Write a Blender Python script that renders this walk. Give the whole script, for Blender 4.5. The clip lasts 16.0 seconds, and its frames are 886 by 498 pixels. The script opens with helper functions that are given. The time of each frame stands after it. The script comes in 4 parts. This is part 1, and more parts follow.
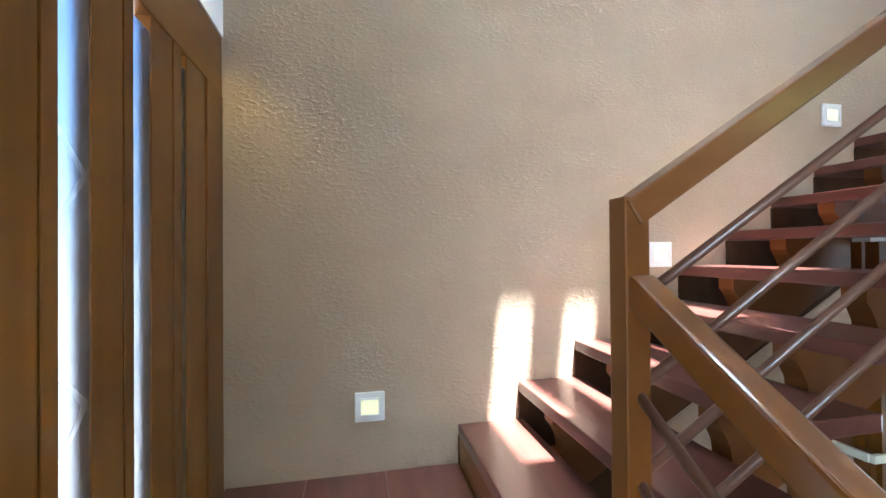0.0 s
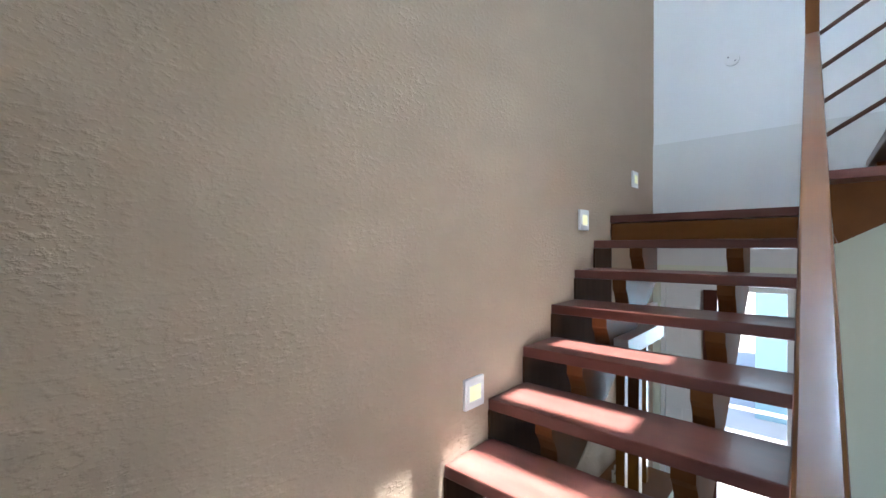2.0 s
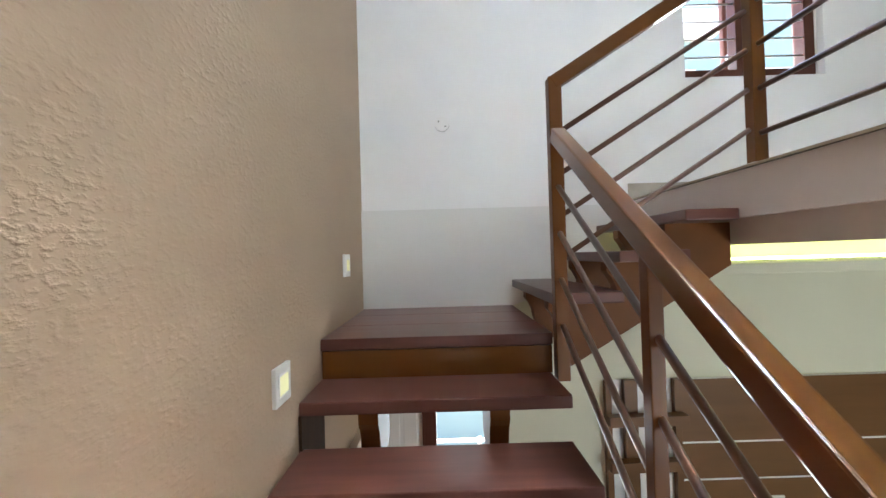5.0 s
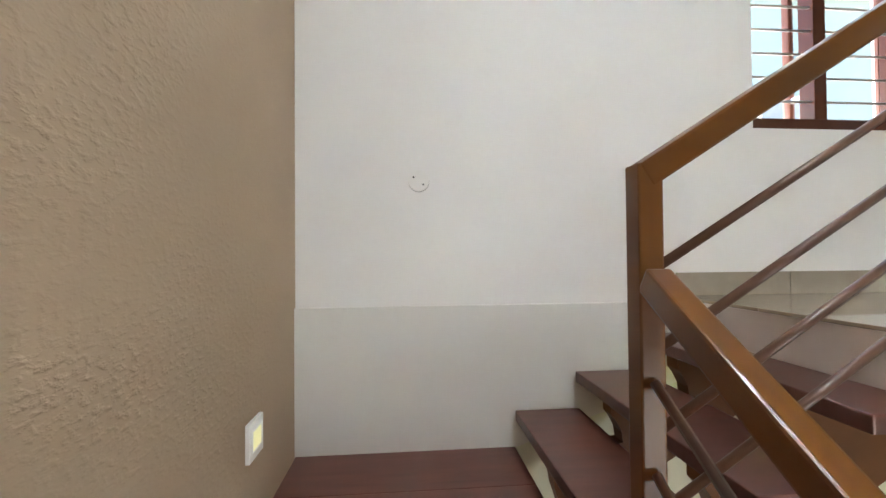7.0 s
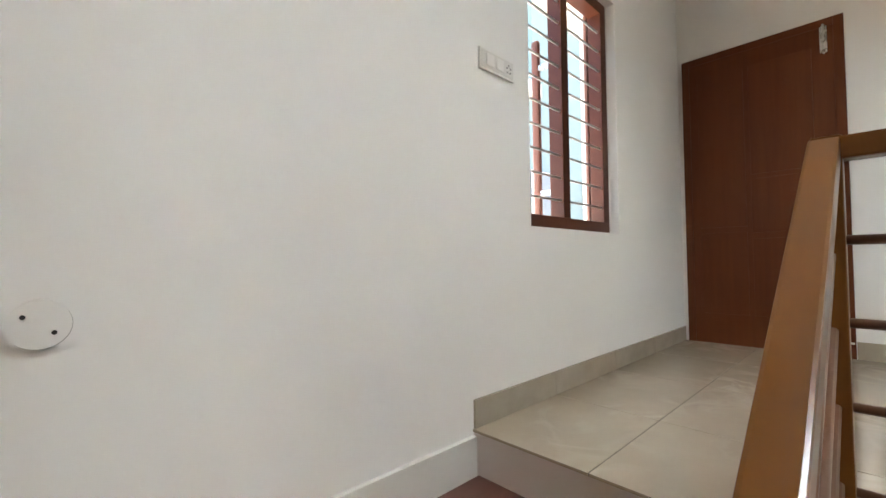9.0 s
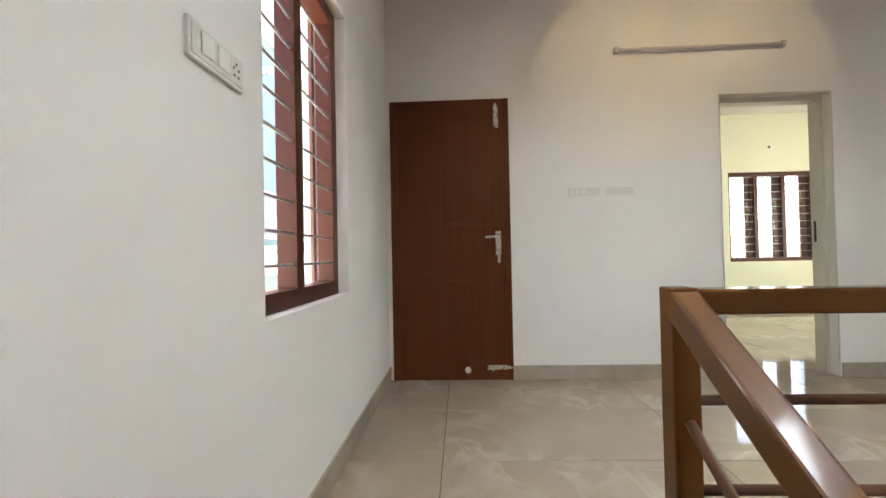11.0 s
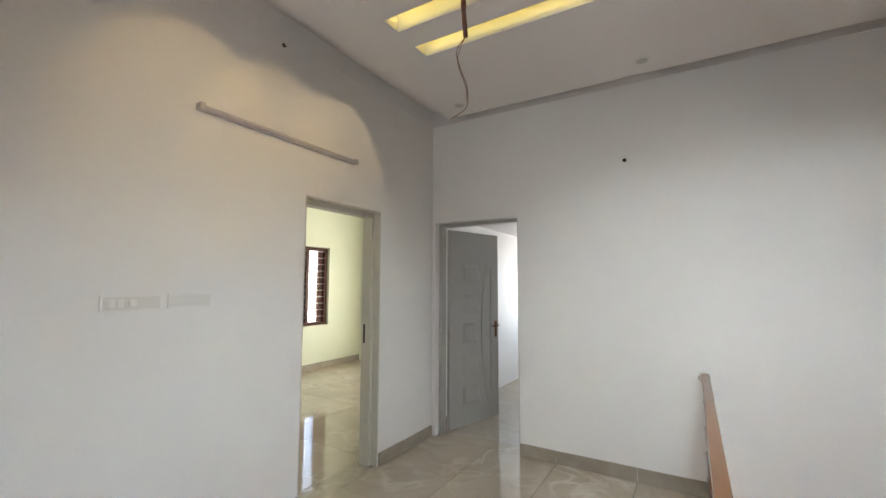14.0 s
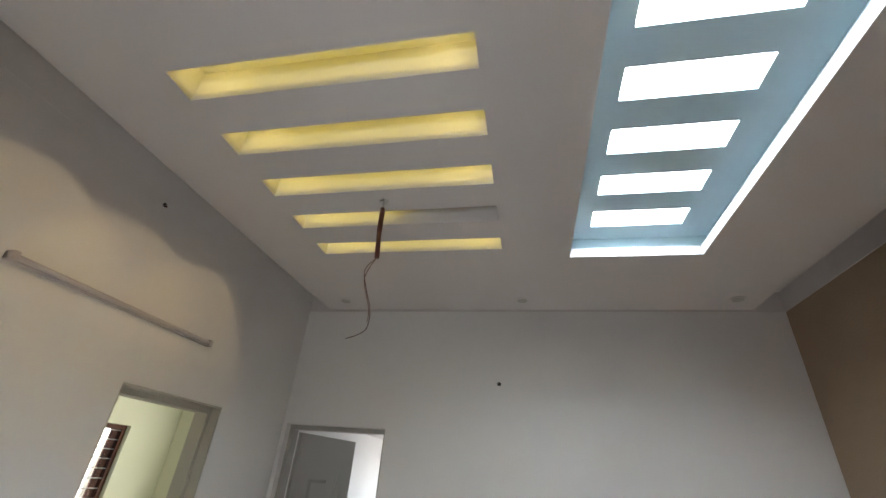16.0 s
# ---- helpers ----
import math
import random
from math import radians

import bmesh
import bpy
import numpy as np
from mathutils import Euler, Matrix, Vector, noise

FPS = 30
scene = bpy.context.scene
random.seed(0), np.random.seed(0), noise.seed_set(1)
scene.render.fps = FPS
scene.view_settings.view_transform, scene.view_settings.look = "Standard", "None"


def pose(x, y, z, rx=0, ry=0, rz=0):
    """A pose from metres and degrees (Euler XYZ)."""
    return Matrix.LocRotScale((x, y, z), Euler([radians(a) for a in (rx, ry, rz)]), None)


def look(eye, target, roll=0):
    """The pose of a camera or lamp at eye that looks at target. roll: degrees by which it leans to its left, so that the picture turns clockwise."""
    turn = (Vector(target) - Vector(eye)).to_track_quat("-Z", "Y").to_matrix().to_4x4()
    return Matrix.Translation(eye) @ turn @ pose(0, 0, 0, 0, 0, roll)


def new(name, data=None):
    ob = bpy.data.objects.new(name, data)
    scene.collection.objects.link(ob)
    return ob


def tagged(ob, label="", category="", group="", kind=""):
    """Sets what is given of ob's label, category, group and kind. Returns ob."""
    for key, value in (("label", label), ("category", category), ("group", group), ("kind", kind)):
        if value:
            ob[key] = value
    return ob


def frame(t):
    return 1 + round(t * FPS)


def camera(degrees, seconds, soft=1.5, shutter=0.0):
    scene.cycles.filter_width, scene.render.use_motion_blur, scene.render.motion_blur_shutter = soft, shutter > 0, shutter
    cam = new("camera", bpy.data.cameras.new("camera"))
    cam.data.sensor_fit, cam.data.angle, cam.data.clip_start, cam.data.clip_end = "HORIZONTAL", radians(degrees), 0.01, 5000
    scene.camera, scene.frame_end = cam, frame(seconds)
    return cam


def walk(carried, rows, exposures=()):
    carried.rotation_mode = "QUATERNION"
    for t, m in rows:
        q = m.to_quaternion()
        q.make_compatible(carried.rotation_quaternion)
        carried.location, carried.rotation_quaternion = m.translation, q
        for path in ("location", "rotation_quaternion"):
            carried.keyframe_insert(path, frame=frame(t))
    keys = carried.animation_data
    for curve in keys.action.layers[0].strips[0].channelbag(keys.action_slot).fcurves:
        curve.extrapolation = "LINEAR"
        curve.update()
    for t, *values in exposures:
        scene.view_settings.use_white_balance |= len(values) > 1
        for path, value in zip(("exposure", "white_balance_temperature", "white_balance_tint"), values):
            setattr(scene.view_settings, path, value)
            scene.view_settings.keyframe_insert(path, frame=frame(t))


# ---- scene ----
# ---- camera ----
LENS = 93.55
cam = camera(LENS, 16.0)
# seconds, x, y, z, yaw, pitch, lean
PATH = [
    (0, 1.684, -0.402, 1.511, 78.42, 0.41, 0.45),
    (0.5, 1.506, -0.456, 1.652, 74.01, 0.87, 1.02),
    (1, 1.320, -0.415, 1.783, 65.28, 0.99, 0.66),
    (1.5, 1.123, -0.369, 1.928, 53.40, 0.19, 0.13),
    (2, 0.969, -0.293, 2.042, 41.71, -0.26, 0.06),
    (2.5, 0.819, -0.182, 2.159, 30.01, -0.86, 0.03),
    (3, 0.713, -0.085, 2.248, 20.57, -0.92, 0.57),
    (3.5, 0.589, 0.039, 2.313, 12.36, -0.66, 1.21),
    (3.7, 0.576, 0.132, 2.317, 10.10, -0.70, 1.59),
    (5.8, 0.467, 1.022, 2.776, -2.87, 1.61, 1.02),
    (6.5, 0.514, 1.295, 2.929, -3.29, 1.21, 0.82),
    (7, 0.475, 1.542, 3.072, -4.82, 0.90, 0.49),
    (7.5, 0.481, 1.774, 3.188, -7.93, 0.86, 0.34),
    (8, 0.464, 1.958, 3.304, -15.35, 1.04, 0.30),
    (8.5, 0.462, 2.135, 3.411, -28.85, 1.2, 0.58),
    (9, 0.532, 2.284, 3.501, -43.54, 1.74, 0.61),
    (11.3, 1.018, 2.832, 3.884, -93.73, 0.78, 0.89),
    (12, 1.289, 2.879, 4.003, -109.01, 1.26, 0.01),
    (12.5, 1.432, 2.892, 4.103, -121.19, 1.85, -0.41),
    (13, 1.572, 2.878, 4.219, -133.93, 2.18, -0.58),
    (13.5, 1.694, 2.831, 4.294, -143.24, 2.56, -0.32),
    (14, 1.820, 2.798, 4.389, -149.06, 4.77, -0.19),
    (14.5, 1.932, 2.759, 4.460, -154.61, 8.98, -0.75),
    (15, 2.031, 2.726, 4.562, -159.56, 14.70, -1.90),
    (15.3, 2.042, 2.721, 4.610, -162.38, 18.62, -2.79),
    (16, 2.019, 2.737, 4.669, -167.17, 29.08, -4.68),
]
ROWS = [(t, pose(x, y, z, 90 + p, 0, yaw) @ pose(0, 0, 0, 0, 0, -lean)) for t, x, y, z, yaw, p, lean in PATH]
walk(cam, ROWS, exposures=[(0, 4.14, 5450, 8), (1, 3.86, 5300, 8), (2.5, 3.42, 5450, 8), (4, 3.46, 6000, 10), (6, 3.6, 6700, 12), (8, 3.31, 7150, 13), (9, 3.28, 7200, 13), (11.5, 3.24, 7200, 14), (12.5, 3.38, 7100, 14), (13.5, 3.2, 6900, 14), (14.5, 3.12, 6700, 14), (15.3, 2.78, 6600, 14), (16, 2.64, 6700, 14)])

# ---- light ----
SUN_WAY = Vector((-0.247, -0.09, -1.0)).normalized()
world = bpy.data.worlds.new("sky")
scene.world = world
world.use_nodes = True
wt = world.node_tree
sky = wt.nodes.new("ShaderNodeTexSky")
sky.sky_type = "NISHITA"
sky.sun_disc = False
sky.sun_elevation = math.asin(-SUN_WAY.z)
sky.sun_rotation = math.atan2(-SUN_WAY.x, -SUN_WAY.y)
wt.links.new(sky.outputs[0], wt.nodes["Background"].inputs[0])
wt.nodes["Background"].inputs[1].default_value = 0.09
sun = new("sun", bpy.data.lights.new("sun", "SUN"))
sun.data.energy, sun.data.angle, sun.data.color = 5.0, radians(0.55), (1.0, 0.95, 0.87)
sun.matrix_world = look((3, 1, 12), Vector((3, 1, 12)) + SUN_WAY)


def area_lamp(name, m, w, h, watts, color):
    lamp = new(name, bpy.data.lights.new(name, "AREA"))
    lamp.data.shape, lamp.data.size, lamp.data.size_y = "RECTANGLE", w, h
    lamp.data.energy, lamp.data.color = watts, color
    lamp.matrix_world = m
    return lamp


DAY = (0.80, 0.92, 1.0)
SLOT_WATTS = 0.072
SPOT_WATTS = 0.75
area_lamp("skylight_daylight", look((1.41, 1.29, 6.13), (1.41, 1.29, 0)), 0.84, 1.64, 22, DAY)
# added lamp low outside, for light bounced off the ground onto the front wall
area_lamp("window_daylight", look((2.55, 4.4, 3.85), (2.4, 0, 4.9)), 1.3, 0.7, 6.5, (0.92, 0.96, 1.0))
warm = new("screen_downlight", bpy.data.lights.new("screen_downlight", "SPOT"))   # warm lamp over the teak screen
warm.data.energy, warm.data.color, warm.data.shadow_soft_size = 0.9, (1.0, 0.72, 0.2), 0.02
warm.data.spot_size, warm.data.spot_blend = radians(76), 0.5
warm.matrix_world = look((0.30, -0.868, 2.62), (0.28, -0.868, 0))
area_lamp("bedroom_daylight", look((7.95, -2.1, 4.4), (4, -2.1, 4.0)), 1.25, 1.35, 1.5, DAY)
# fill lamp outside an unseen opening, added to brighten the bedroom
area_lamp("bedroom_side_fill", look((5.6, -3.7, 4.34), (5.9, 0, 4.0)), 1.35, 1.35, 7.5, (0.95, 1.0, 0.88))
# fill lamp in an invented opening, added to light the small room's wall
area_lamp("small_room_fill", look((3.5, -4.5, 4.3), (3.75, 0, 3.4)), 0.9, 1.1, 3.0, DAY)
# fill lamp behind an invented opening, added to brighten the ground floor
area_lamp("ground_floor_fill", look((3.2, -1.1, 1.1), (3.2, 3, 1.0)), 1.4, 1.3, 4.4, DAY)
area_lamp("porch_daylight", look((0.64, 3.9, 0.8), (0.9, 0, 0.4)), 0.4, 1.9, 2.2, DAY)

# ---- materials ----
def material(name, color, rough=0.6, metal=0.0, var=0.12, scale=6.0, bump=0.0, bscale=60.0, coat=0.0, stretch=None, dark=None, detail=6.0, bump2=0.0, b2scale=9.0, rand=0.0, spec=None, ramp=None, coat_rough=0.2):
    m = bpy.data.materials.new(name)
    m.use_nodes = True
    nt = m.node_tree
    b = nt.nodes["Principled BSDF"]
    b.inputs["Metallic"].default_value = metal
    b.inputs["Coat Weight"].default_value = coat
    b.inputs["Coat Roughness"].default_value = coat_rough
    if spec is not None:
        b.inputs["Specular IOR Level"].default_value = spec
    tc = nt.nodes.new("ShaderNodeTexCoord")
    mp = nt.nodes.new("ShaderNodeMapping")
    if stretch:
        mp.inputs["Scale"].default_value = stretch
    nt.links.new(tc.outputs["Object"], mp.inputs[0])
    n1 = nt.nodes.new("ShaderNodeTexNoise")
    n1.inputs["Scale"].default_value = scale
    n1.inputs["Detail"].default_value = detail
    nt.links.new(mp.outputs[0], n1.inputs["Vector"])
    n2 = nt.nodes.new("ShaderNodeTexNoise")
    n2.inputs["Scale"].default_value = scale * 0.17
    n2.inputs["Detail"].default_value = 3
    nt.links.new(tc.outputs["Object"], n2.inputs["Vector"])
    add = nt.nodes.new("ShaderNodeMath")
    add.operation = "ADD"
    nt.links.new(n1.outputs[0], add.inputs[0])
    nt.links.new(n2.outputs[0], add.inputs[1])
    rng = nt.nodes.new("ShaderNodeMapRange")
    rng.inputs[1].default_value, rng.inputs[2].default_value = 0.62, 1.38
    nt.links.new(add.outputs[0], rng.inputs[0])
    fac = rng.outputs[0]
    if rand:
        oi = nt.nodes.new("ShaderNodeObjectInfo")
        mm = nt.nodes.new("ShaderNodeMath")
        mm.operation = "MULTIPLY_ADD"
        mm.inputs[1].default_value, mm.inputs[2].default_value = rand, -rand / 2
        nt.links.new(oi.outputs["Random"], mm.inputs[0])
        a2 = nt.nodes.new("ShaderNodeMath")
        a2.operation = "ADD"
        a2.use_clamp = True
        nt.links.new(fac, a2.inputs[0])
        nt.links.new(mm.outputs[0], a2.inputs[1])
        fac = a2.outputs[0]
    mix = nt.nodes.new("ShaderNodeMix")
    mix.data_type = "RGBA"
    lo = dark or tuple(c * (1 - var) for c in color)
    mix.inputs[6].default_value = (*lo, 1)
    mix.inputs[7].default_value = (*color, 1)
    nt.links.new(fac, mix.inputs[0])
    nt.links.new(mix.outputs[2], b.inputs["Base Color"])
    r2 = nt.nodes.new("ShaderNodeMapRange")
    r2.inputs[1].default_value, r2.inputs[2].default_value = 0.3, 0.7
    r2.inputs[3].default_value, r2.inputs[4].default_value = max(rough - min(0.05, rough * 0.08), 0.02), min(rough + min(0.06, rough * 0.08), 1)
    nt.links.new(n1.outputs[0], r2.inputs[0])
    nt.links.new(r2.outputs[0], b.inputs["Roughness"])
    last = None
    for amount, sc in ((bump2, b2scale), (bump, bscale)):
        if amount:
            nb = nt.nodes.new("ShaderNodeTexNoise")
            nb.inputs["Scale"].default_value = sc
            nb.inputs["Detail"].default_value = 5
            nt.links.new(mp.outputs[0], nb.inputs["Vector"])
            bp = nt.nodes.new("ShaderNodeBump")
            bp.inputs["Strength"].default_value = 1.0
            bp.inputs["Distance"].default_value = amount
            if ramp and sc == b2scale:            # only the crests stand out
                rp = nt.nodes.new("ShaderNodeMapRange")
                rp.interpolation_type = "SMOOTHSTEP"
                rp.inputs[1].default_value, rp.inputs[2].default_value = ramp
                nt.links.new(nb.outputs[0], rp.inputs[0])
                patch = nt.nodes.new("ShaderNodeTexNoise")    # rough and smoother trowelled patches
                patch.inputs["Scale"].default_value = 3.2
                patch.inputs["Detail"].default_value = 3
                nt.links.new(tc.outputs["Object"], patch.inputs["Vector"])
                pr = nt.nodes.new("ShaderNodeMapRange")
                pr.interpolation_type = "SMOOTHSTEP"
                pr.inputs[1].default_value, pr.inputs[2].default_value = 0.35, 0.68
                pr.inputs[3].default_value, pr.inputs[4].default_value = 0.42, 1.0
                nt.links.new(patch.outputs[0], pr.inputs[0])
                mu = nt.nodes.new("ShaderNodeMath")
                mu.operation = "MULTIPLY"
                nt.links.new(rp.outputs[0], mu.inputs[0])
                nt.links.new(pr.outputs[0], mu.inputs[1])
                nt.links.new(mu.outputs[0], bp.inputs["Height"])
            else:
                nt.links.new(nb.outputs[0], bp.inputs["Height"])
            if last:
                nt.links.new(last, bp.inputs["Normal"])
            last = bp.outputs[0]
    if last:
        nt.links.new(last, b.inputs["Normal"])
    return m


def glow(name, color, strength):
    m = bpy.data.materials.new(name)
    m.use_nodes = True
    b = m.node_tree.nodes["Principled BSDF"]
    b.inputs["Base Color"].default_value = (*color, 1)
    b.inputs["Emission Color"].default_value = (*color, 1)
    b.inputs["Emission Strength"].default_value = strength
    return m


def glass(name, color=(1, 1, 1), rough=0.0):
    m = bpy.data.materials.new(name)
    m.use_nodes = True
    b = m.node_tree.nodes["Principled BSDF"]
    b.inputs["Base Color"].default_value = (*color, 1)
    b.inputs["Transmission Weight"].default_value = 1
    b.inputs["Roughness"].default_value = rough
    b.inputs["IOR"].default_value = 1.1
    return m


def tile_material():
    m = material("polished_tile", (0.425, 0.35, 0.265), rough=0.055, var=0.26, scale=3.0, detail=8, rand=0.25, spec=0.6)
    nt = m.node_tree
    b = nt.nodes["Principled BSDF"]
    src = b.inputs["Base Color"].links[0].from_socket
    tc = nt.nodes.new("ShaderNodeTexCoord")
    oi = nt.nodes.new("ShaderNodeObjectInfo")
    sc = nt.nodes.new("ShaderNodeVectorMath")
    sc.operation = "MULTIPLY_ADD"
    sc.inputs[1].default_value = (7, 7, 7)
    nt.links.new(oi.outputs["Random"], sc.inputs[0])
    nt.links.new(tc.outputs["Object"], sc.inputs[2])
    nz = nt.nodes.new("ShaderNodeTexNoise")
    nz.inputs["Scale"].default_value, nz.inputs["Detail"].default_value = 3.4, 10
    nz.inputs["Distortion"].default_value = 0.9
    nt.links.new(sc.outputs[0], nz.inputs["Vector"])
    # thin pale veins along the middle level of the noise
    sb = nt.nodes.new("ShaderNodeMath")
    sb.operation = "SUBTRACT"
    sb.inputs[1].default_value = 0.5
    nt.links.new(nz.outputs[0], sb.inputs[0])
    av = nt.nodes.new("ShaderNodeMath")
    av.operation = "ABSOLUTE"
    nt.links.new(sb.outputs[0], av.inputs[0])
    ab = nt.nodes.new("ShaderNodeMapRange")
    ab.inputs[1].default_value, ab.inputs[2].default_value = 0.0, 0.08
    ab.inputs[3].default_value, ab.inputs[4].default_value = 1.0, 0.0
    nt.links.new(av.outputs[0], ab.inputs[0])
    nz2 = nt.nodes.new("ShaderNodeTexNoise")
    nz2.inputs["Scale"].default_value = 1.7
    nt.links.new(sc.outputs[0], nz2.inputs["Vector"])
    rg = nt.nodes.new("ShaderNodeMapRange")
    rg.inputs[1].default_value, rg.inputs[2].default_value = 0.42, 0.66
    nt.links.new(nz2.outputs[0], rg.inputs[0])
    mu = nt.nodes.new("ShaderNodeMath")
    mu.operation = "MULTIPLY"
    nt.links.new(ab.outputs[0], mu.inputs[0])
    nt.links.new(rg.outputs[0], mu.inputs[1])
    mix = nt.nodes.new("ShaderNodeMix")
    mix.data_type = "RGBA"
    mix.inputs[7].default_value = (0.47, 0.402, 0.315, 1)
    nt.links.new(mu.outputs[0], mix.inputs[0])
    nt.links.new(src, mix.inputs[6])
    nt.links.new(mix.outputs[2], b.inputs["Base Color"])
    return m


M_TAN = material("tan_textured_plaster", (0.42, 0.313, 0.218), rough=0.8, var=0.12, scale=4, bump=0.0005, bscale=110, bump2=0.0019, b2scale=54, stretch=(1, 0.82, 1.38), ramp=(0.43, 0.74), spec=0.3)
M_WHITE = material("white_wall_paint", (0.80, 0.79, 0.77), rough=0.6, var=0.04, scale=2.5, bump=0.0006, bscale=30)
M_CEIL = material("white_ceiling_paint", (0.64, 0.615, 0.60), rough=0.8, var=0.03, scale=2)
# greyer than the wall white: the shade behind the panel is in the colour
M_BAND = material("shaded_wall_top", (0.72, 0.69, 0.67), rough=0.85, var=0.12, scale=5)
M_WELL = material("pale_blue_well_surface", (0.40, 0.53, 0.58), rough=0.7, var=0.03, scale=2)
M_CREAM = material("pale_cream_green_paint", (0.74, 0.76, 0.60), rough=0.6, var=0.04, scale=2.5)
M_SAGE = material("pale_sage_wall_paint", (0.68, 0.70, 0.55), rough=0.65, var=0.05, scale=2.5)
M_RAIL = material("polished_brown_wood", (0.150, 0.053, 0.0075), rough=0.36, scale=3, stretch=(7, 7, 0.5), detail=2, dark=(0.114, 0.039, 0.0055), coat=0.2, coat_rough=0.25, spec=0.25, rand=0.2)
M_RAILX = material("polished_brown_wood_across", (0.150, 0.053, 0.0075), rough=0.36, scale=3, stretch=(0.5, 7, 7), detail=2, dark=(0.114, 0.039, 0.0055), coat=0.55, coat_rough=0.1, spec=0.15)
M_RAILY = material("polished_brown_wood_along", (0.150, 0.053, 0.0075), rough=0.36, scale=3, stretch=(7, 0.5, 7), detail=2, dark=(0.114, 0.039, 0.0055), coat=0.9, coat_rough=0.12, spec=0.15)
M_TREAD = material("maroon_stained_tread_wood", (0.150, 0.056, 0.042), rough=0.33, scale=3, stretch=(1.0, 7, 7), detail=5, dark=(0.062, 0.021, 0.015), spec=0.3, coat=0.3, coat_rough=0.15, rand=0.25)
M_STRING = material("dark_stained_stringer_wood", (0.19, 0.070, 0.015), rough=0.5, scale=6, dark=(0.10, 0.038, 0.010), spec=0.2)
M_WSHEET = material("dark_brown_sheet", (0.070, 0.036, 0.018), rough=0.8, scale=4, stretch=(6, 6, 0.6), dark=(0.036, 0.017, 0.008), spec=0.03)
M_DOOR = material("brown_painted_wood", (0.135, 0.036, 0.008), rough=0.45, scale=3, stretch=(8, 8, 0.5), detail=3, dark=(0.095, 0.022, 0.005), spec=0.25)
M_UNIT = material("brown_laminate_board", (0.165, 0.08, 0.027), rough=0.4, scale=2.5, stretch=(0.5, 6, 6), detail=4, dark=(0.12, 0.056, 0.018), spec=0.3)
M_TEAK = material("varnished_teak", (0.20, 0.078, 0.006), rough=0.3, scale=2.4, stretch=(6, 6, 0.45), detail=6, dark=(0.07, 0.023, 0.002), coat=0.12, spec=0.32, rand=0.3)
M_TEAKX = material("varnished_teak_across", (0.21, 0.085, 0.006), rough=0.3, scale=2.4, stretch=(0.45, 6, 6), detail=4, dark=(0.075, 0.026, 0.002), coat=0.15, spec=0.35)
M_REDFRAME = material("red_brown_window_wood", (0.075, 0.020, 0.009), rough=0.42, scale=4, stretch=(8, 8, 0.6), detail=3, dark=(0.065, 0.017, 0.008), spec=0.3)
# lighter copy of the window wood: sunlight is put into the base colour
M_SHUTTER = material("sun_tinted_shutter_wood", (0.17, 0.066, 0.044), rough=0.5, scale=6, stretch=(10, 10, 1), dark=(0.13, 0.048, 0.032))
M_GREY = material("grey_moulded_door_skin", (0.40, 0.39, 0.36), rough=0.36, var=0.03, scale=3)
M_STEEL = material("brushed_steel", (0.62, 0.60, 0.57), rough=0.28, metal=1.0, var=0.1, scale=30)
M_BARS = material("brown_enamel_bar", (0.13, 0.06, 0.035), rough=0.3, var=0.2, scale=20, coat=0.3)
M_GRILL = material("pale_grille_bar", (0.45, 0.44, 0.43), rough=0.35, metal=0.4, var=0.1, scale=20)
M_PLASTIC = material("white_plastic", (0.78, 0.77, 0.74), rough=0.35, var=0.03, scale=8)
M_DARK = material("dark_hole", (0.02, 0.018, 0.015), rough=0.7, var=0.2)
M_WIRE = material("dark_red_insulation", (0.10, 0.02, 0.012), rough=0.4, var=0.3, scale=30)
M_TILE = tile_material()
M_SKIRT = material("skirting_tile", (0.43, 0.375, 0.30), rough=0.12, var=0.28, scale=9, detail=8, rand=0.25)
M_GROUT = material("dark_grout", (0.06, 0.053, 0.045), rough=0.8, var=0.2, scale=20)
M_CONC = material("plastered_slab_edge", (0.66, 0.60, 0.57), rough=0.7, var=0.06, scale=4)
M_LEDY = glow("warm_lamp_glow", (1.0, 0.84, 0.3), 5.0)
M_LEDG = glow("lime_led_glow", (0.86, 1.0, 0.40), 1.5)
M_STEPL = glow("step_light_glow", (0.9, 0.87, 0.50), 0.035)
M_GLASS = glass("clear_glass")
M_FROST = glass("frosted_glass", (0.29, 0.335, 0.39), 1.0)
M_FROST.node_tree.nodes["Principled BSDF"].inputs["IOR"].default_value = 1.2
M_TUBE = material("grey_pink_lamp_plastic", (0.57, 0.53, 0.52), rough=0.5, var=0.06, scale=8)
M_ETCH = glass("etched_glass", (1.0, 1.0, 1.0), 0.9)
M_LOWW = material("greyish_white_wall_paint", (0.70, 0.69, 0.655), rough=0.6, var=0.04, scale=2.5)
# beige paint made darker: the dimness of the doorway reveal is in the colour
M_LINING = material("beige_shaded_lining_paint", (0.54, 0.52, 0.46), rough=0.55, var=0.08, scale=4)
M_GROUND = material("dusty_ground", (0.36, 0.31, 0.26), rough=0.9, var=0.25, scale=1.2)
M_HOUSE = material("pale_blue_house_paint", (0.20, 0.29, 0.31), rough=0.7, var=0.08, scale=1.5)
M_RED = material("terracotta_floor", (0.28, 0.10, 0.07), rough=0.4, var=0.15, scale=3)
M_BLUE = material("blue_grey_plastic_sheet", (0.22, 0.26, 0.31), rough=0.35, var=0.3, scale=7)


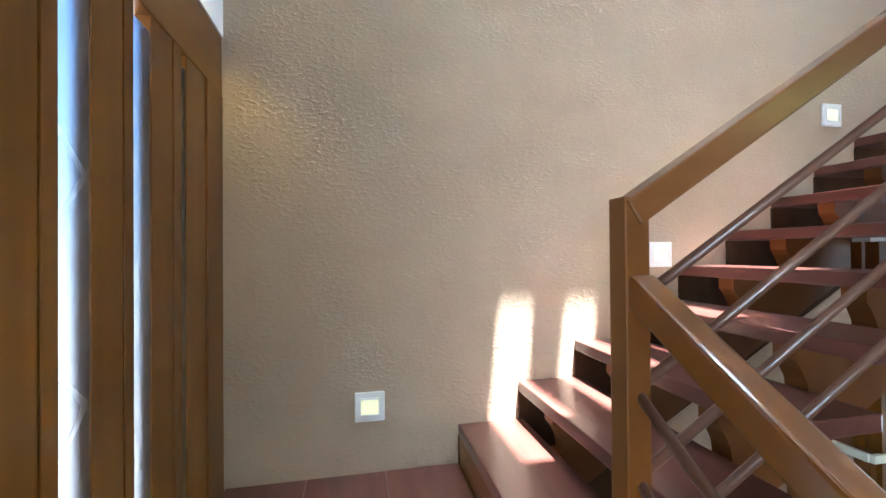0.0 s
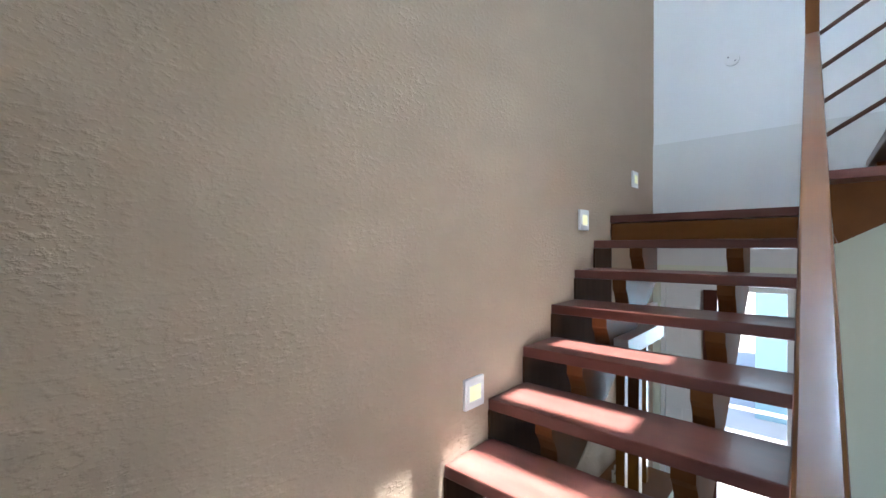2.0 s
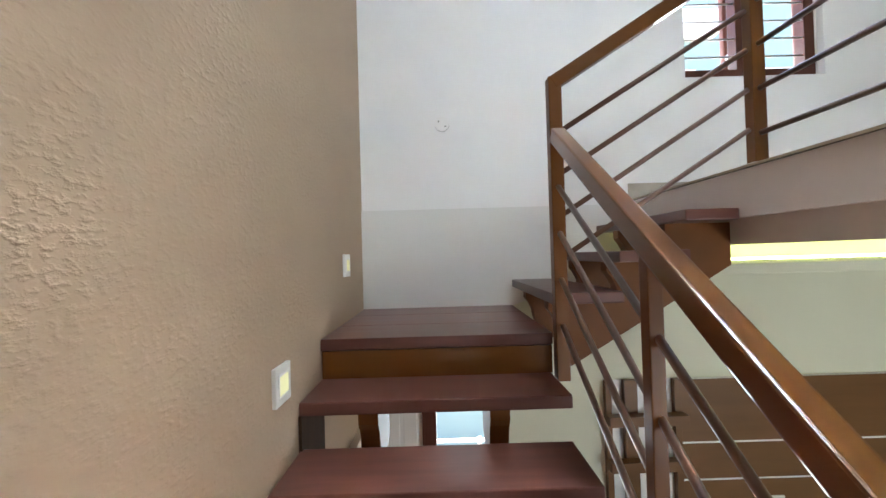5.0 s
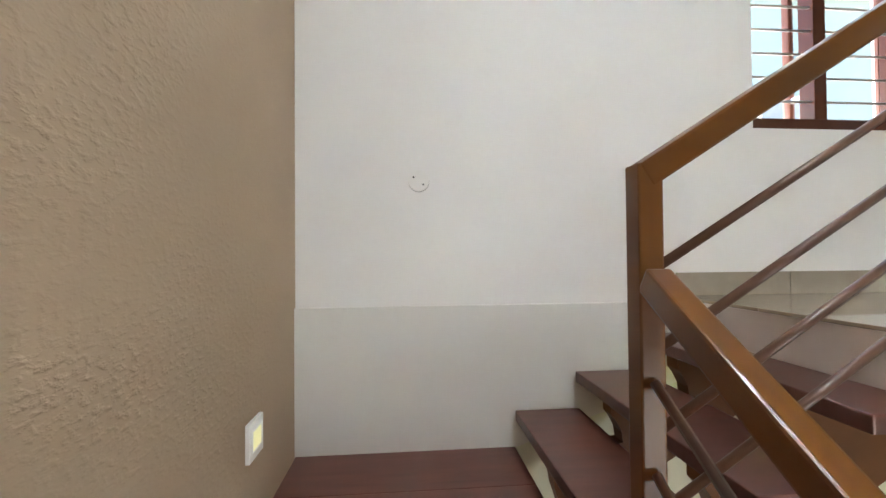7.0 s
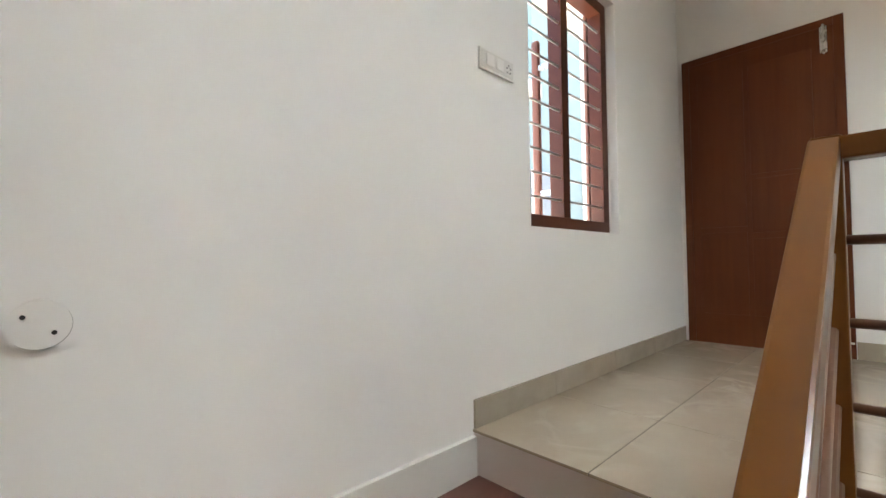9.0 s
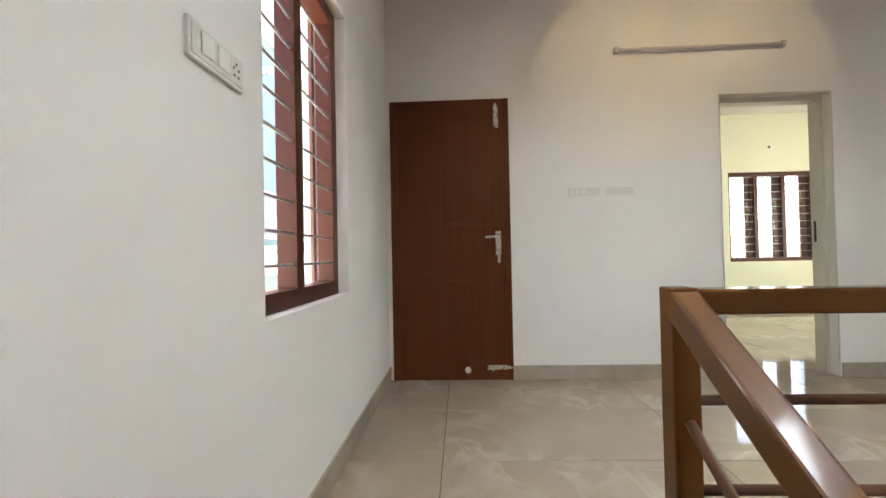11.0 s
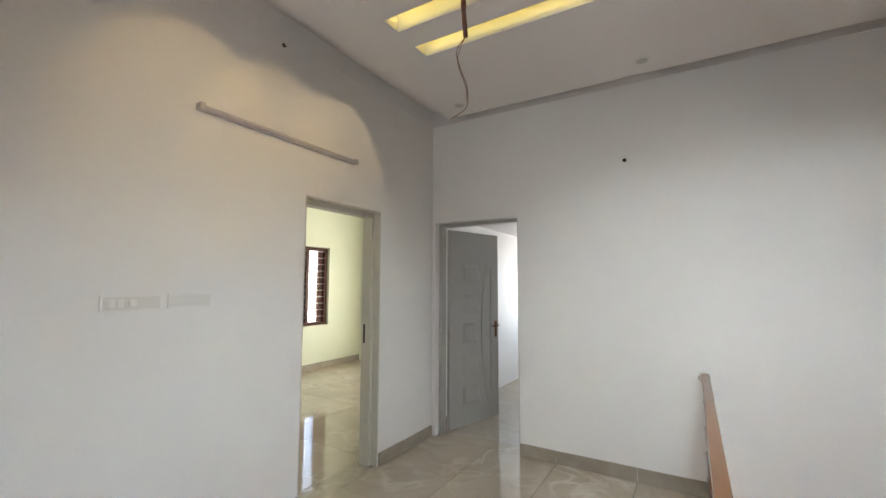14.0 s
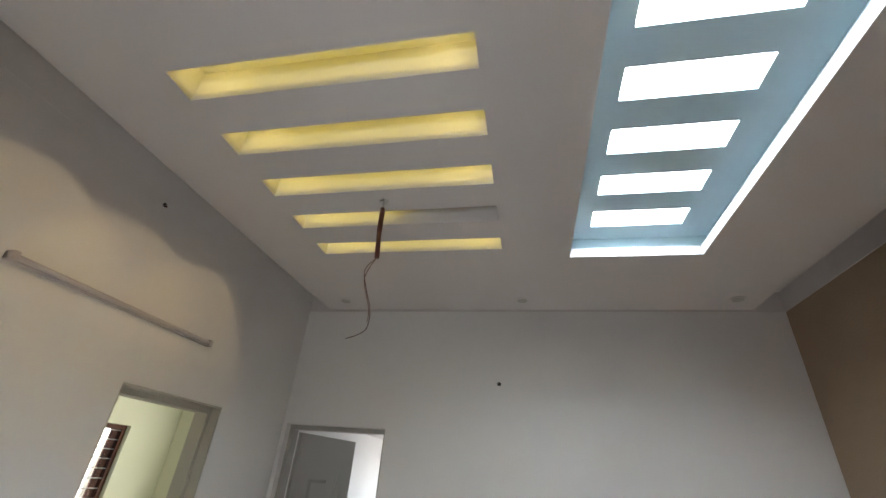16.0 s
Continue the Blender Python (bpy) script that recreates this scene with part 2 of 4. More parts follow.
# ---- building helpers ----
def box(bm, x0, x1, y0, y1, z0, z1, bev=0.0):
    ret = bmesh.ops.create_cube(bm, size=1)
    bmesh.ops.scale(bm, vec=(x1 - x0, y1 - y0, z1 - z0), verts=ret["verts"])
    bmesh.ops.translate(bm, vec=((x0 + x1) / 2, (y0 + y1) / 2, (z0 + z1) / 2), verts=ret["verts"])
    if bev:
        es = list({e for v in ret["verts"] for e in v.link_edges})
        bmesh.ops.bevel(bm, geom=es, offset=bev, segments=2, affect="EDGES", profile=0.6)
    return bm


def B(*a, **k):
    return box(bmesh.new(), *a, **k)


def boxes(rows, bev=0.0):
    bm = bmesh.new()
    for row in rows:
        box(bm, *row, bev=bev)
    return bm


def rod(bm, a, b, r, seg=10):
    a, b = Vector(a), Vector(b)
    d = b - a
    ret = bmesh.ops.create_cone(bm, segments=seg, radius1=r, radius2=r, depth=d.length, cap_ends=True)
    m = Matrix.Translation((a + b) / 2) @ d.to_track_quat("Z", "Y").to_matrix().to_4x4()
    bmesh.ops.transform(bm, matrix=m, verts=ret["verts"])
    for f in {f for v in ret["verts"] for f in v.link_faces}:
        f.smooth = len(f.verts) == 4
    return bm


def R(a, b, r, seg=10):
    return rod(bmesh.new(), a, b, r, seg)


def beam(a, b, w, h, bev=0.006):
    """A square-cut timber whose middle runs from a to b, its sides upright."""
    a, b = Vector(a), Vector(b)
    d = b - a
    bm = B(-w / 2, w / 2, -d.length / 2, d.length / 2, -h / 2, h / 2, bev=bev)
    yaw = math.atan2(-d.x, d.y)
    tilt = math.atan2(d.z, math.hypot(d.x, d.y))
    bmesh.ops.transform(bm, matrix=Matrix.Translation((a + b) / 2) @ Matrix.Rotation(yaw, 4, "Z") @ Matrix.Rotation(tilt, 4, "X"), verts=bm.verts)
    return bm


def prism(points, a0, a1, axis="x"):
    """A flat outline of (u, z) points pushed from a0 to a1 along the axis."""
    bm = bmesh.new()
    put = (lambda u, z: (a0, u, z)) if axis == "x" else (lambda u, z: (u, a0, z))
    f = bm.faces.new([bm.verts.new(put(u, z)) for u, z in points])
    ret = bmesh.ops.extrude_face_region(bm, geom=[f])
    d = (a1 - a0, 0, 0) if axis == "x" else (0, a1 - a0, 0)
    bmesh.ops.translate(bm, vec=d, verts=[g for g in ret["geom"] if isinstance(g, bmesh.types.BMVert)])
    bmesh.ops.recalc_face_normals(bm, faces=bm.faces)
    return bm


def plate(axis, a0, a1, us, vs, holes):
    """A plate from a0 to a1 along the axis, over the whole of us x vs, with rectangular holes (u0, u1, v0, v1) through it."""
    us = sorted(set(list(us) + [h[i] for h in holes for i in (0, 1)]))
    vs = sorted(set(list(vs) + [h[i] for h in holes for i in (2, 3)]))
    nu, nv = len(us) - 1, len(vs) - 1

    def solid(i, j):
        if not (0 <= i < nu and 0 <= j < nv):
            return False
        u, v = (us[i] + us[i + 1]) / 2, (vs[j] + vs[j + 1]) / 2
        return not any(h[0] < u < h[1] and h[2] < v < h[3] for h in holes)

    bm = bmesh.new()
    made = {}

    def vert(i, j, k):
        if (i, j, k) not in made:
            a = a1 if k else a0
            u, v = us[i], vs[j]
            made[i, j, k] = bm.verts.new({"x": (a, u, v), "y": (u, a, v), "z": (u, v, a)}[axis])
        return made[i, j, k]

    for i in range(nu):
        for j in range(nv):
            if not solid(i, j):
                continue
            for k in (0, 1):
                bm.faces.new([vert(i, j, k), vert(i + 1, j, k), vert(i + 1, j + 1, k), vert(i, j + 1, k)])
            for di, dj, p, q in ((-1, 0, (i, j), (i, j + 1)), (1, 0, (i + 1, j), (i + 1, j + 1)), (0, -1, (i, j), (i + 1, j)), (0, 1, (i, j + 1), (i + 1, j + 1))):
                if not solid(i + di, j + dj):
                    bm.faces.new([vert(*p, 0), vert(*q, 0), vert(*q, 1), vert(*p, 1)])
    bmesh.ops.recalc_face_normals(bm, faces=bm.faces)
    return bm


def mesh_of(name, bm, *mats):
    me = bpy.data.meshes.new(name)
    bm.to_mesh(me)
    bm.free()
    for m in mats:
        me.materials.append(m)
    return me


def part(name, bm, mat, parent, label=""):
    ob = new(name, mesh_of(name, bm, mat))
    ob.parent = parent
    return tagged(ob, label=label)


def thing(name, label, category, group="", at=(0, 0, 0)):
    ob = new(name)
    ob.empty_display_size = 0.1
    ob.location = at
    return tagged(ob, label=label, category=category, group=group)


def solid_thing(name, bm, mat, label, category, group=""):
    return tagged(new(name, mesh_of(name, bm, mat)), label, category, group)


def structure(name, bm, mat, label="", category=""):
    return tagged(new(name, mesh_of(name, bm, mat)), label=label, category=category, kind="structure")


# ---- plan ----
RISE, RUN = 0.16, 0.265
G = -2 * RISE                                  # ground floor
L1, L2, U = 4 * RISE, 14 * RISE, 18 * RISE      # lower landing, upper landing, upper floor
YB, YS, YD, XE = 3.349, -0.831, -0.89, 4.12     # back wall, front wall upstairs, front wall downstairs, far end wall
LEDGE = 2.855
TW = 0.2                                        # thickness of the end wall
XV = 1.694                                      # edge of the upper floor
BAND, TOP, PANEL = 6.036, 6.2, 5.842                       # perimeter ceiling, dropped ceiling
W = 0.93                                        # width of the flights

# ---- large structure ----
structure("wall_west", B(-0.25, 0, -1.2, 3.7, G, BAND), M_TAN, "tan rough-textured plaster wall along the stair", "wall")
WIN = (2.085, 2.985, 3.655, 5.04)                # plaster opening inside; the wooden frame sits behind it
WFR = (2.004, 2.974)
wm = plate("y", YB, YB + 0.05, (0, 4.4), (LEDGE, BAND), [WIN])
for b in ((0, WFR[0], YB + 0.05, YB + 0.22, LEDGE, BAND), (WFR[1], 4.4, YB + 0.05, YB + 0.22, LEDGE, BAND), (WFR[0], WFR[1], YB + 0.05, YB + 0.22, LEDGE, WIN[2]), (WFR[0], WFR[1], YB + 0.05, YB + 0.22, WIN[3], BAND)):
    box(wm, *b)
structure("wall_north_upper", wm, M_WHITE, "white painted wall above a shallow ledge", "wall")
GDOOR = (0.05, 0.88, G + 0.001, 1.76)
structure("wall_north_middle", prism([(0, 1.9), (0.93, 1.9), (0.93, 2.235), (XV, 2.5), (XV, LEDGE), (0, LEDGE)], YB - 0.018, YB + 0.22, "y"), M_LOWW, "white painted wall beside the stair landing", "wall")
structure("wall_north_lower", plate("y", YB - 0.012, YB + 0.22, (0, 4.4), (G, 1.9), [GDOOR]), M_SAGE, "pale sage ground floor wall", "wall")
structure("wall_north_lower_side", prism([(0.931, 1.9), (4.4, 1.9), (4.4, LEDGE), (XV + 0.001, LEDGE), (XV + 0.001, 2.499), (0.931, 2.233)], YB - 0.012, YB + 0.22, "y"), M_SAGE, "pale sage ground floor wall", "wall")
OPEN2 = (0.002, 0.827, U, 5.008)
structure("wall_east_upper", plate("x", XE, XE + TW, (-0.83, YB), (U, BAND), [OPEN2]), M_WHITE, "white painted wall with a doorway", "wall")
structure("wall_east_lower", plate("x", XE, XE + TW, (YD, YB), (G, U - 0.24), []), M_SAGE, "pale sage ground floor wall", "wall")
OPEN3 = (3.193, 4.085, U, 5.012)
structure("wall_south_upper", plate("y", YS - 0.2, YS, (0, XE + TW), (U, BAND), [OPEN3]), M_WHITE, "white painted wall with a doorway", "wall")
# the middle hole is an unseen opening added for the ground floor lamp
structure("wall_south_stair", plate("y", YD - 0.16, YD, (0, 4.4), (G, U), [(0.0, 1.5, G, 2.319), (2.5, 3.9, 0.45, 1.75), (3.193, 4.085, U - 0.02, U)]), M_WHITE, "white painted wall over a wooden screen", "wall")
structure("floor_lower", B(-0.3, 4.4, -1.1, YB + 0.2, G - 0.2, G), M_RED, "dull terracotta ground floor", "floor")

# upper floor slab with its plastered edge and drop beam
structure("floor_slab", B(XV + 0.012, XE, YS, YB, 2.69, U - 0.012), M_CONC, "plastered upper floor slab", "floor")
structure("floor_edge_trim", boxes([(XV - 0.004, XV + 0.012, YS, YB - 0.002, U - 0.2, U - 0.013)]), M_CONC, "plastered floor edge", "trim")
structure("cove_ledge", boxes([(1.75, XE, 2.66, YB - 0.013, 2.435, 2.485)], bev=0.003), M_SAGE, "plaster light trough under the upper floor", "trim")
part("led_strip", B(1.8, XE - 0.05, 3.2, 3.24, 2.4855, 2.50), M_LEDG, bpy.data.objects["cove_ledge"], "glowing lime LED strip")

# wall-top band behind the dropped panel; its grey is shade put into the colour
structure("trim_band", boxes([(-0.25, 0.006, YS, YB, BAND, TOP), (-0.25, XE + TW, YS - 0.2, YS + 0.006, BAND, TOP), (-0.25, XE + TW, YB - 0.006, YB + 0.22, BAND, TOP)]), M_BAND, "wall-top band, its shade put into a greyer colour", "trim")
structure("trim_band_east", B(XE - 0.001, XE + TW, YS + 0.007, YB - 0.007, BAND, TOP), M_WHITE, "white wall top above the ceiling panel", "trim")
structure("floor_beam", B(1.79, 1.98, YS, YB - 0.02, 2.575, 2.69), M_CONC, "plastered beam under the upper floor", "beam")

# ceilings
COVES = [(2.149, 3.231, 0.66 + 0.2985 * k, 0.787 + 0.2985 * k) for k in range(5)]
SKY = (1.073, 1.769, 0.541, 2.04)
PANES = [(1.17, 1.65, 0.61 + 0.303 * k, 0.76 + 0.303 * k) for k in range(5)]
cm = plate("z", PANEL, PANEL + 0.055, (0.5, 3.62), (-0.285, 3.0), [SKY] + COVES)
for c in COVES:                                  # boxes over the slots, open below
    x0, x1, y0, y1 = c
    for b in ((x0 - 0.02, x0, y0 - 0.02, y1 + 0.02, PANEL + 0.055, PANEL + 0.15), (x1, x1 + 0.02, y0 - 0.02, y1 + 0.02, PANEL + 0.055, PANEL + 0.15),
              (x0, x1, y0 - 0.02, y0, PANEL + 0.055, PANEL + 0.15), (x0, x1, y1, y1 + 0.02, PANEL + 0.055, PANEL + 0.15),
              (x0 - 0.02, x1 + 0.02, y0 - 0.02, y1 + 0.02, PANEL + 0.15, PANEL + 0.16)):
        box(cm, *b)
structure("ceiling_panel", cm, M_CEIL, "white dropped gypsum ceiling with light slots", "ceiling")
cm = plate("z", TOP, TOP + 0.12, (-0.25, 4.4), (-1.1, 3.6), [(0.98, 1.86, 0.45, 2.13)])
for q in ((0.96, 0.98, 0.43, 2.15), (1.86, 1.88, 0.43, 2.15), (0.98, 1.86, 0.43, 0.45), (0.98, 1.86, 2.13, 2.15)):
    box(cm, *q, 6.0345, TOP)
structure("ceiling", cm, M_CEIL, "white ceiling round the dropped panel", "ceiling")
cm = plate("z", 6.0, 6.034, (0.96, 1.88), (0.43, 2.15), PANES)
for b in ((0.98, 1.0, 0.45, 2.13, PANEL + 0.055, 6.0), (1.84, 1.86, 0.45, 2.13, PANEL + 0.055, 6.0), (1.0, 1.84, 0.45, 0.47, PANEL + 0.055, 6.0), (1.0, 1.84, 2.11, 2.13, PANEL + 0.055, 6.0)):
    box(cm, *b)
structure("ceiling_skylight_well", cm, M_WELL, "pale blue slotted skylight well", "ceiling")
skyl = tagged(new("window_skylight"), "skylight of five narrow glass panes", "skylight", kind="structure")
for x0, x1, y0, y1 in PANES:
    p = part("pane", B(x0 - 0.01, x1 + 0.01, y0 - 0.01, y1 + 0.01, 6.04, 6.046), M_GLASS, skyl, "clear glass pane")
    p.visible_shadow = False

# ---- rooms beyond the doorways ----
structure("floor_bedroom", B(XE, 7.75, -3.6, 2.2, U - 0.25, U - 0.004), M_SKIRT, "polished beige tile floor", "floor")
BWIN = (-2.75, -1.42, 3.64, 5.04)
structure("wall_bedroom_east", plate("x", 7.6, 7.8, (-3.6, 2.2), (U, TOP), [BWIN]), M_CREAM, "pale cream bedroom wall", "wall")
# the hole is never in view; it was added to let the side lamp in
structure("wall_bedroom_south", plate("y", -3.75, -3.6, (4.3, 7.6), (U, TOP), [(4.9, 6.3, 3.64, 5.04)]), M_CREAM, "pale cream bedroom wall", "wall")
structure("wall_bedroom_north", B(XE + TW, 7.6, 2.2, 2.35, U, TOP), M_CREAM, "pale cream bedroom wall", "wall")
structure("wall_bedroom_west", B(4.30, 4.44, -4.4, YS - 0.2, U, TOP), M_WHITE, "white wall between the two rooms", "wall")
# runs out past the window wall as an unseen eave, added to block sun
structure("ceiling_bedroom", B(XE + TW, 8.45, -3.75, 2.35, TOP - 0.25, TOP), M_CEIL, "white bedroom ceiling with an added unseen eave", "ceiling")
structure("floor_small_room", B(2.0, 4.30, -4.4, YS, U - 0.25, U - 0.005), M_SKIRT, "polished beige tile floor", "floor")
structure("wall_small_room_west", B(2.0, 2.15, -4.4, YS - 0.2, U, TOP), M_WHITE, "white room wall", "wall")
# opening added out of view for the small room's fill lamp
structure("wall_small_room_south", plate("y", -4.55, -4.4, (2.0, 4.30), (U, TOP), [(3.05, 3.95, 3.75, 4.85)]), M_WHITE, "white room wall with an unseen added opening", "wall")
structure("ceiling_small_room", B(2.15, 4.30, -4.4, YS - 0.2, 5.17, 5.30), M_CEIL, "white room ceiling", "ceiling")

# ---- outside ----
structure("ground", B(-60, 60, -60, 60, G - 0.5, G - 0.25), M_GROUND, "dusty ground round the house", "ground")

# ---- stairs ----
def tread_bm(x0, x1, y0, y1, top, t=0.045):
    return B(x0, x1, y0, y1, top - t, top, bev=0.005)


def stringer_points(n, u0, z0, first, drop=0.2, s=1):
    """Side outline of a notched stringer that carries n treads; u runs along the flight, with hollowed brackets."""
    pts = []
    for k in range(n):
        uf, zt = u0 + s * (first + k) * RUN, z0 + (first + k + 1) * RISE - 0.045
        zb = zt - RISE
        # hollow curve from below up to the nose bracket
        pts += [(uf + s * 0.075, zb + 0.012), (uf + s * 0.07, zb + 0.05), (uf + s * 0.05, zb + 0.09), (uf + s * 0.03, zb + 0.115), (uf + s * 0.03, zt)]
        pts += [(uf + s * (RUN - 0.005), zt)]
    ue, ze = pts[-1]
    us, zs = pts[0]
    pts += [(ue + s * 0.06, ze), (ue + s * 0.06, ze - drop * 0.95), (us + s * 0.05, zs - drop * 0.75)]
    return pts


stair = thing("staircase", "open wooden staircase with maroon treads on notched stringers", "staircase", at=(0.5, 0, G))
STI = Matrix.Translation((-0.5, 0, -G))


def stair_part(name, bm, mat, label=""):
    bmesh.ops.transform(bm, matrix=STI, verts=bm.verts)
    return part(name, bm, mat, stair, label)


for k in range(9):                                # long flight
    y = k * RUN
    stair_part("tread", tread_bm(0.003, W - 0.005, y, y + RUN + 0.018, L1 + (k + 1) * RISE), M_TREAD)
for x in (0.195, 0.648):
    stair_part("stringer", prism(stringer_points(9, 0, L1, 0), x, x + 0.068), M_STRING)
# thin dark sheet on the wall, notched to follow the treads
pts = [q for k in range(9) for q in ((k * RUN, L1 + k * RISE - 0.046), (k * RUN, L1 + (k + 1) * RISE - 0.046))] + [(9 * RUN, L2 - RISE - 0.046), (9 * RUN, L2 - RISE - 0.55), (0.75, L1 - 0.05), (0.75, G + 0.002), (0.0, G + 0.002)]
stair_part("wall_sheet", prism(pts, 0.001, 0.012), M_WSHEET, "thin dark brown sheet against the wall under the treads")
for p, q in ((YD + 0.003, -0.60), (-0.598, -0.30), (-0.298, -0.001)):
    stair_part("landing_plank", B(0.003, 0.95, p, q, L1 - 0.045, L1, bev=0.003), M_TREAD, "maroon wooden landing plank")
stair_part("landing_apron", B(0.01, 0.935, YD + 0.01, -0.01, L1 - 0.16, L1 - 0.047), M_STRING)
stair_part("riser", B(0.003, W - 0.005, 0.004, 0.03, L1 - 0.04, L1 + RISE - 0.046), M_STRING, "dark closed bottom riser")
for p, q in ((9 * RUN, 2.70), (2.702, 3.03), (3.032, YB - 0.015)):
    stair_part("landing_plank", B(0.003, W + 0.003, p, q, L2 - 0.045, L2, bev=0.003), M_TREAD, "maroon wooden landing plank")
stair_part("landing_apron", B(0.006, W, 9 * RUN + 0.008, YB - 0.03, L2 - 0.16, L2 - 0.05), M_RAILX, "brown wooden landing apron")
YR = 2.365                                        # open side of the short top flight
for k in range(3):
    x = 0.933 + k * 0.27
    stair_part("tread", tread_bm(x, x + (0.285 if k < 2 else XV - 0.933 - 0.54 - 0.006), YR, YB - 0.026, L2 + (k + 1) * RISE), M_TREAD)
for y in (2.56, 3.05):
    pts = stringer_points(3, 0.933, L2, 0, s=1)
    stair_part("stringer", prism(pts, y, y + 0.068, "y"), M_STRING)
for k in range(5):                                # flight from the ground floor
    x = 0.95 + k * RUN
    stair_part("tread", tread_bm(x, x + RUN + 0.015, YD + 0.003, -0.02, L1 - (k + 1) * RISE), M_TREAD)
for y in (-0.7, -0.25):
    pts = [(0.96 + 5 * RUN, G), (0.96 + 5 * RUN, G + 0.11)] + [q for k in range(4, -1, -1) for q in ((0.96 + (k + 1) * RUN - 0.03, L1 - (k + 1) * RISE - 0.045), (0.96 + k * RUN, L1 - (k + 1) * RISE - 0.045))] + [(0.96, L1 - 0.4), (0.96 + 3.6 * RUN, G)]
    stair_part("stringer", prism(pts, y, y + 0.068, "y"), M_STRING)

# ---- balustrade ----
rail = thing("balustrade", "polished brown wooden handrail with thin horizontal bars", "railing", at=(0.97, 0, L1))
RLI = Matrix.Translation((-0.97, 0, -L1))


def rail_part(name, bm, mat, label=""):
    bmesh.ops.transform(bm, matrix=RLI, verts=bm.verts)
    return part(name, bm, mat, rail, label)


PW = 0.052
XR = 0.934 + PW / 2
rail_part("newel_post", B(0.944, 0.944 + PW, 0.084, 0.084 + PW, L1 - 0.2, 1.613, bev=0.004), M_RAIL)
rail_part("newel_post", B(0.934, 0.934 + PW, 2.386 - PW, 2.386, 2.06, 3.255, bev=0.004), M_RAIL)
rail_part("newel_post", B(1.792 - PW, 1.792, 2.386 - PW, 2.386, U, 3.762, bev=0.004), M_RAIL)
HB = 0.055
YT = 2.364                                        # line of the short top rail
X3 = 1.766                                        # line of the upper floor rail


def slope_rail(a, b, mat):
    """A handrail whose upper edge runs from a to b."""
    a, b = Vector(a), Vector(b)
    d = b - a
    drop = HB / 2 / math.cos(math.atan2(d.z, math.hypot(d.x, d.y)))
    lower = Vector((0, 0, drop))
    return rail_part("handrail", beam(a - lower, b - lower, PW, HB), mat)


LOW_A, LOW_B = Vector((0.976, 0.10, 1.613)), Vector((XR, 2.33, 3.054))
TOP_A, TOP_B = Vector((0.95, YT - 0.005, 3.261)), Vector((1.75, YT - 0.001, 3.767))
GR_A = Vector((0.985, 0.116, 1.475))
GR_B = GR_A + Vector((1.36, 0, -1.36 * RISE / RUN))
slope_rail(LOW_A, LOW_B, M_RAILY)
slope_rail(TOP_A, TOP_B, M_RAILX)
slope_rail(GR_A, GR_B, M_RAILX)
rail_part("handrail", beam((X3, 2.36, 3.759 - 0.025), (X3 + 0.006, YS + 0.03, 3.748 - 0.025), PW, 0.05), M_RAILY)
for k in range(4):                                # thin bars
    d = Vector((0, 0, 0.235 + 0.165 * k))
    e, f = Vector((0, -0.03, 0.193 + 0.168 * k)), Vector((0, 0, 0.238 + 0.180 * k))
    rail_part("bar", R(LOW_A - e, LOW_B - f, 0.0105), M_BARS)
    rail_part("bar", R((0.985, YT - 0.008, 3.045 - 0.166 * k), (1.735, YT - 0.004, 3.505 - 0.159 * k), 0.0105), M_BARS)
    rail_part("bar", R(GR_A - d, GR_B - d, 0.0105), M_BARS)
    z = 3.538 - 0.176 * k
    rail_part("bar", R((X3, 2.35, z), (X3 + 0.012, YS, z), 0.0105), M_BARS)
    rail_part("bar_flange", R((X3 + 0.012, YS + 0.001, z), (X3 + 0.012, YS + 0.008, z), 0.018, 14), M_STEEL, "small chrome flange")
for y in (0.86, 1.64):
    zt = LOW_A.z + (y - 0.10) * (LOW_B.z - LOW_A.z) / 2.23 - HB
    rail_part("post", B(XR - 0.017, XR + 0.017, y - 0.02, y + 0.02, zt - 1.0, zt + 0.03, bev=0.003), M_RAIL)
for y in (1.28, 0.22):
    rail_part("post", B(X3 - 0.012, X3 + 0.022, y - 0.02, y + 0.02, U, 3.71, bev=0.003), M_RAIL)
rail_part("newel_post", B(2.31, 2.374, 0.084, 0.148, G, 0.72, bev=0.004), M_RAIL)
rail_part("base_plate", B(1.718, 1.802, 2.312, 2.396, U + 0.0005, U + 0.012, bev=0.002), M_STEEL, "steel base plate")
rail_part("wall_flange", R((X3 + 0.012, YS + 0.001, 3.718), (X3 + 0.012, YS + 0.03, 3.718), 0.04, 20), M_STEEL, "chrome wall flange")

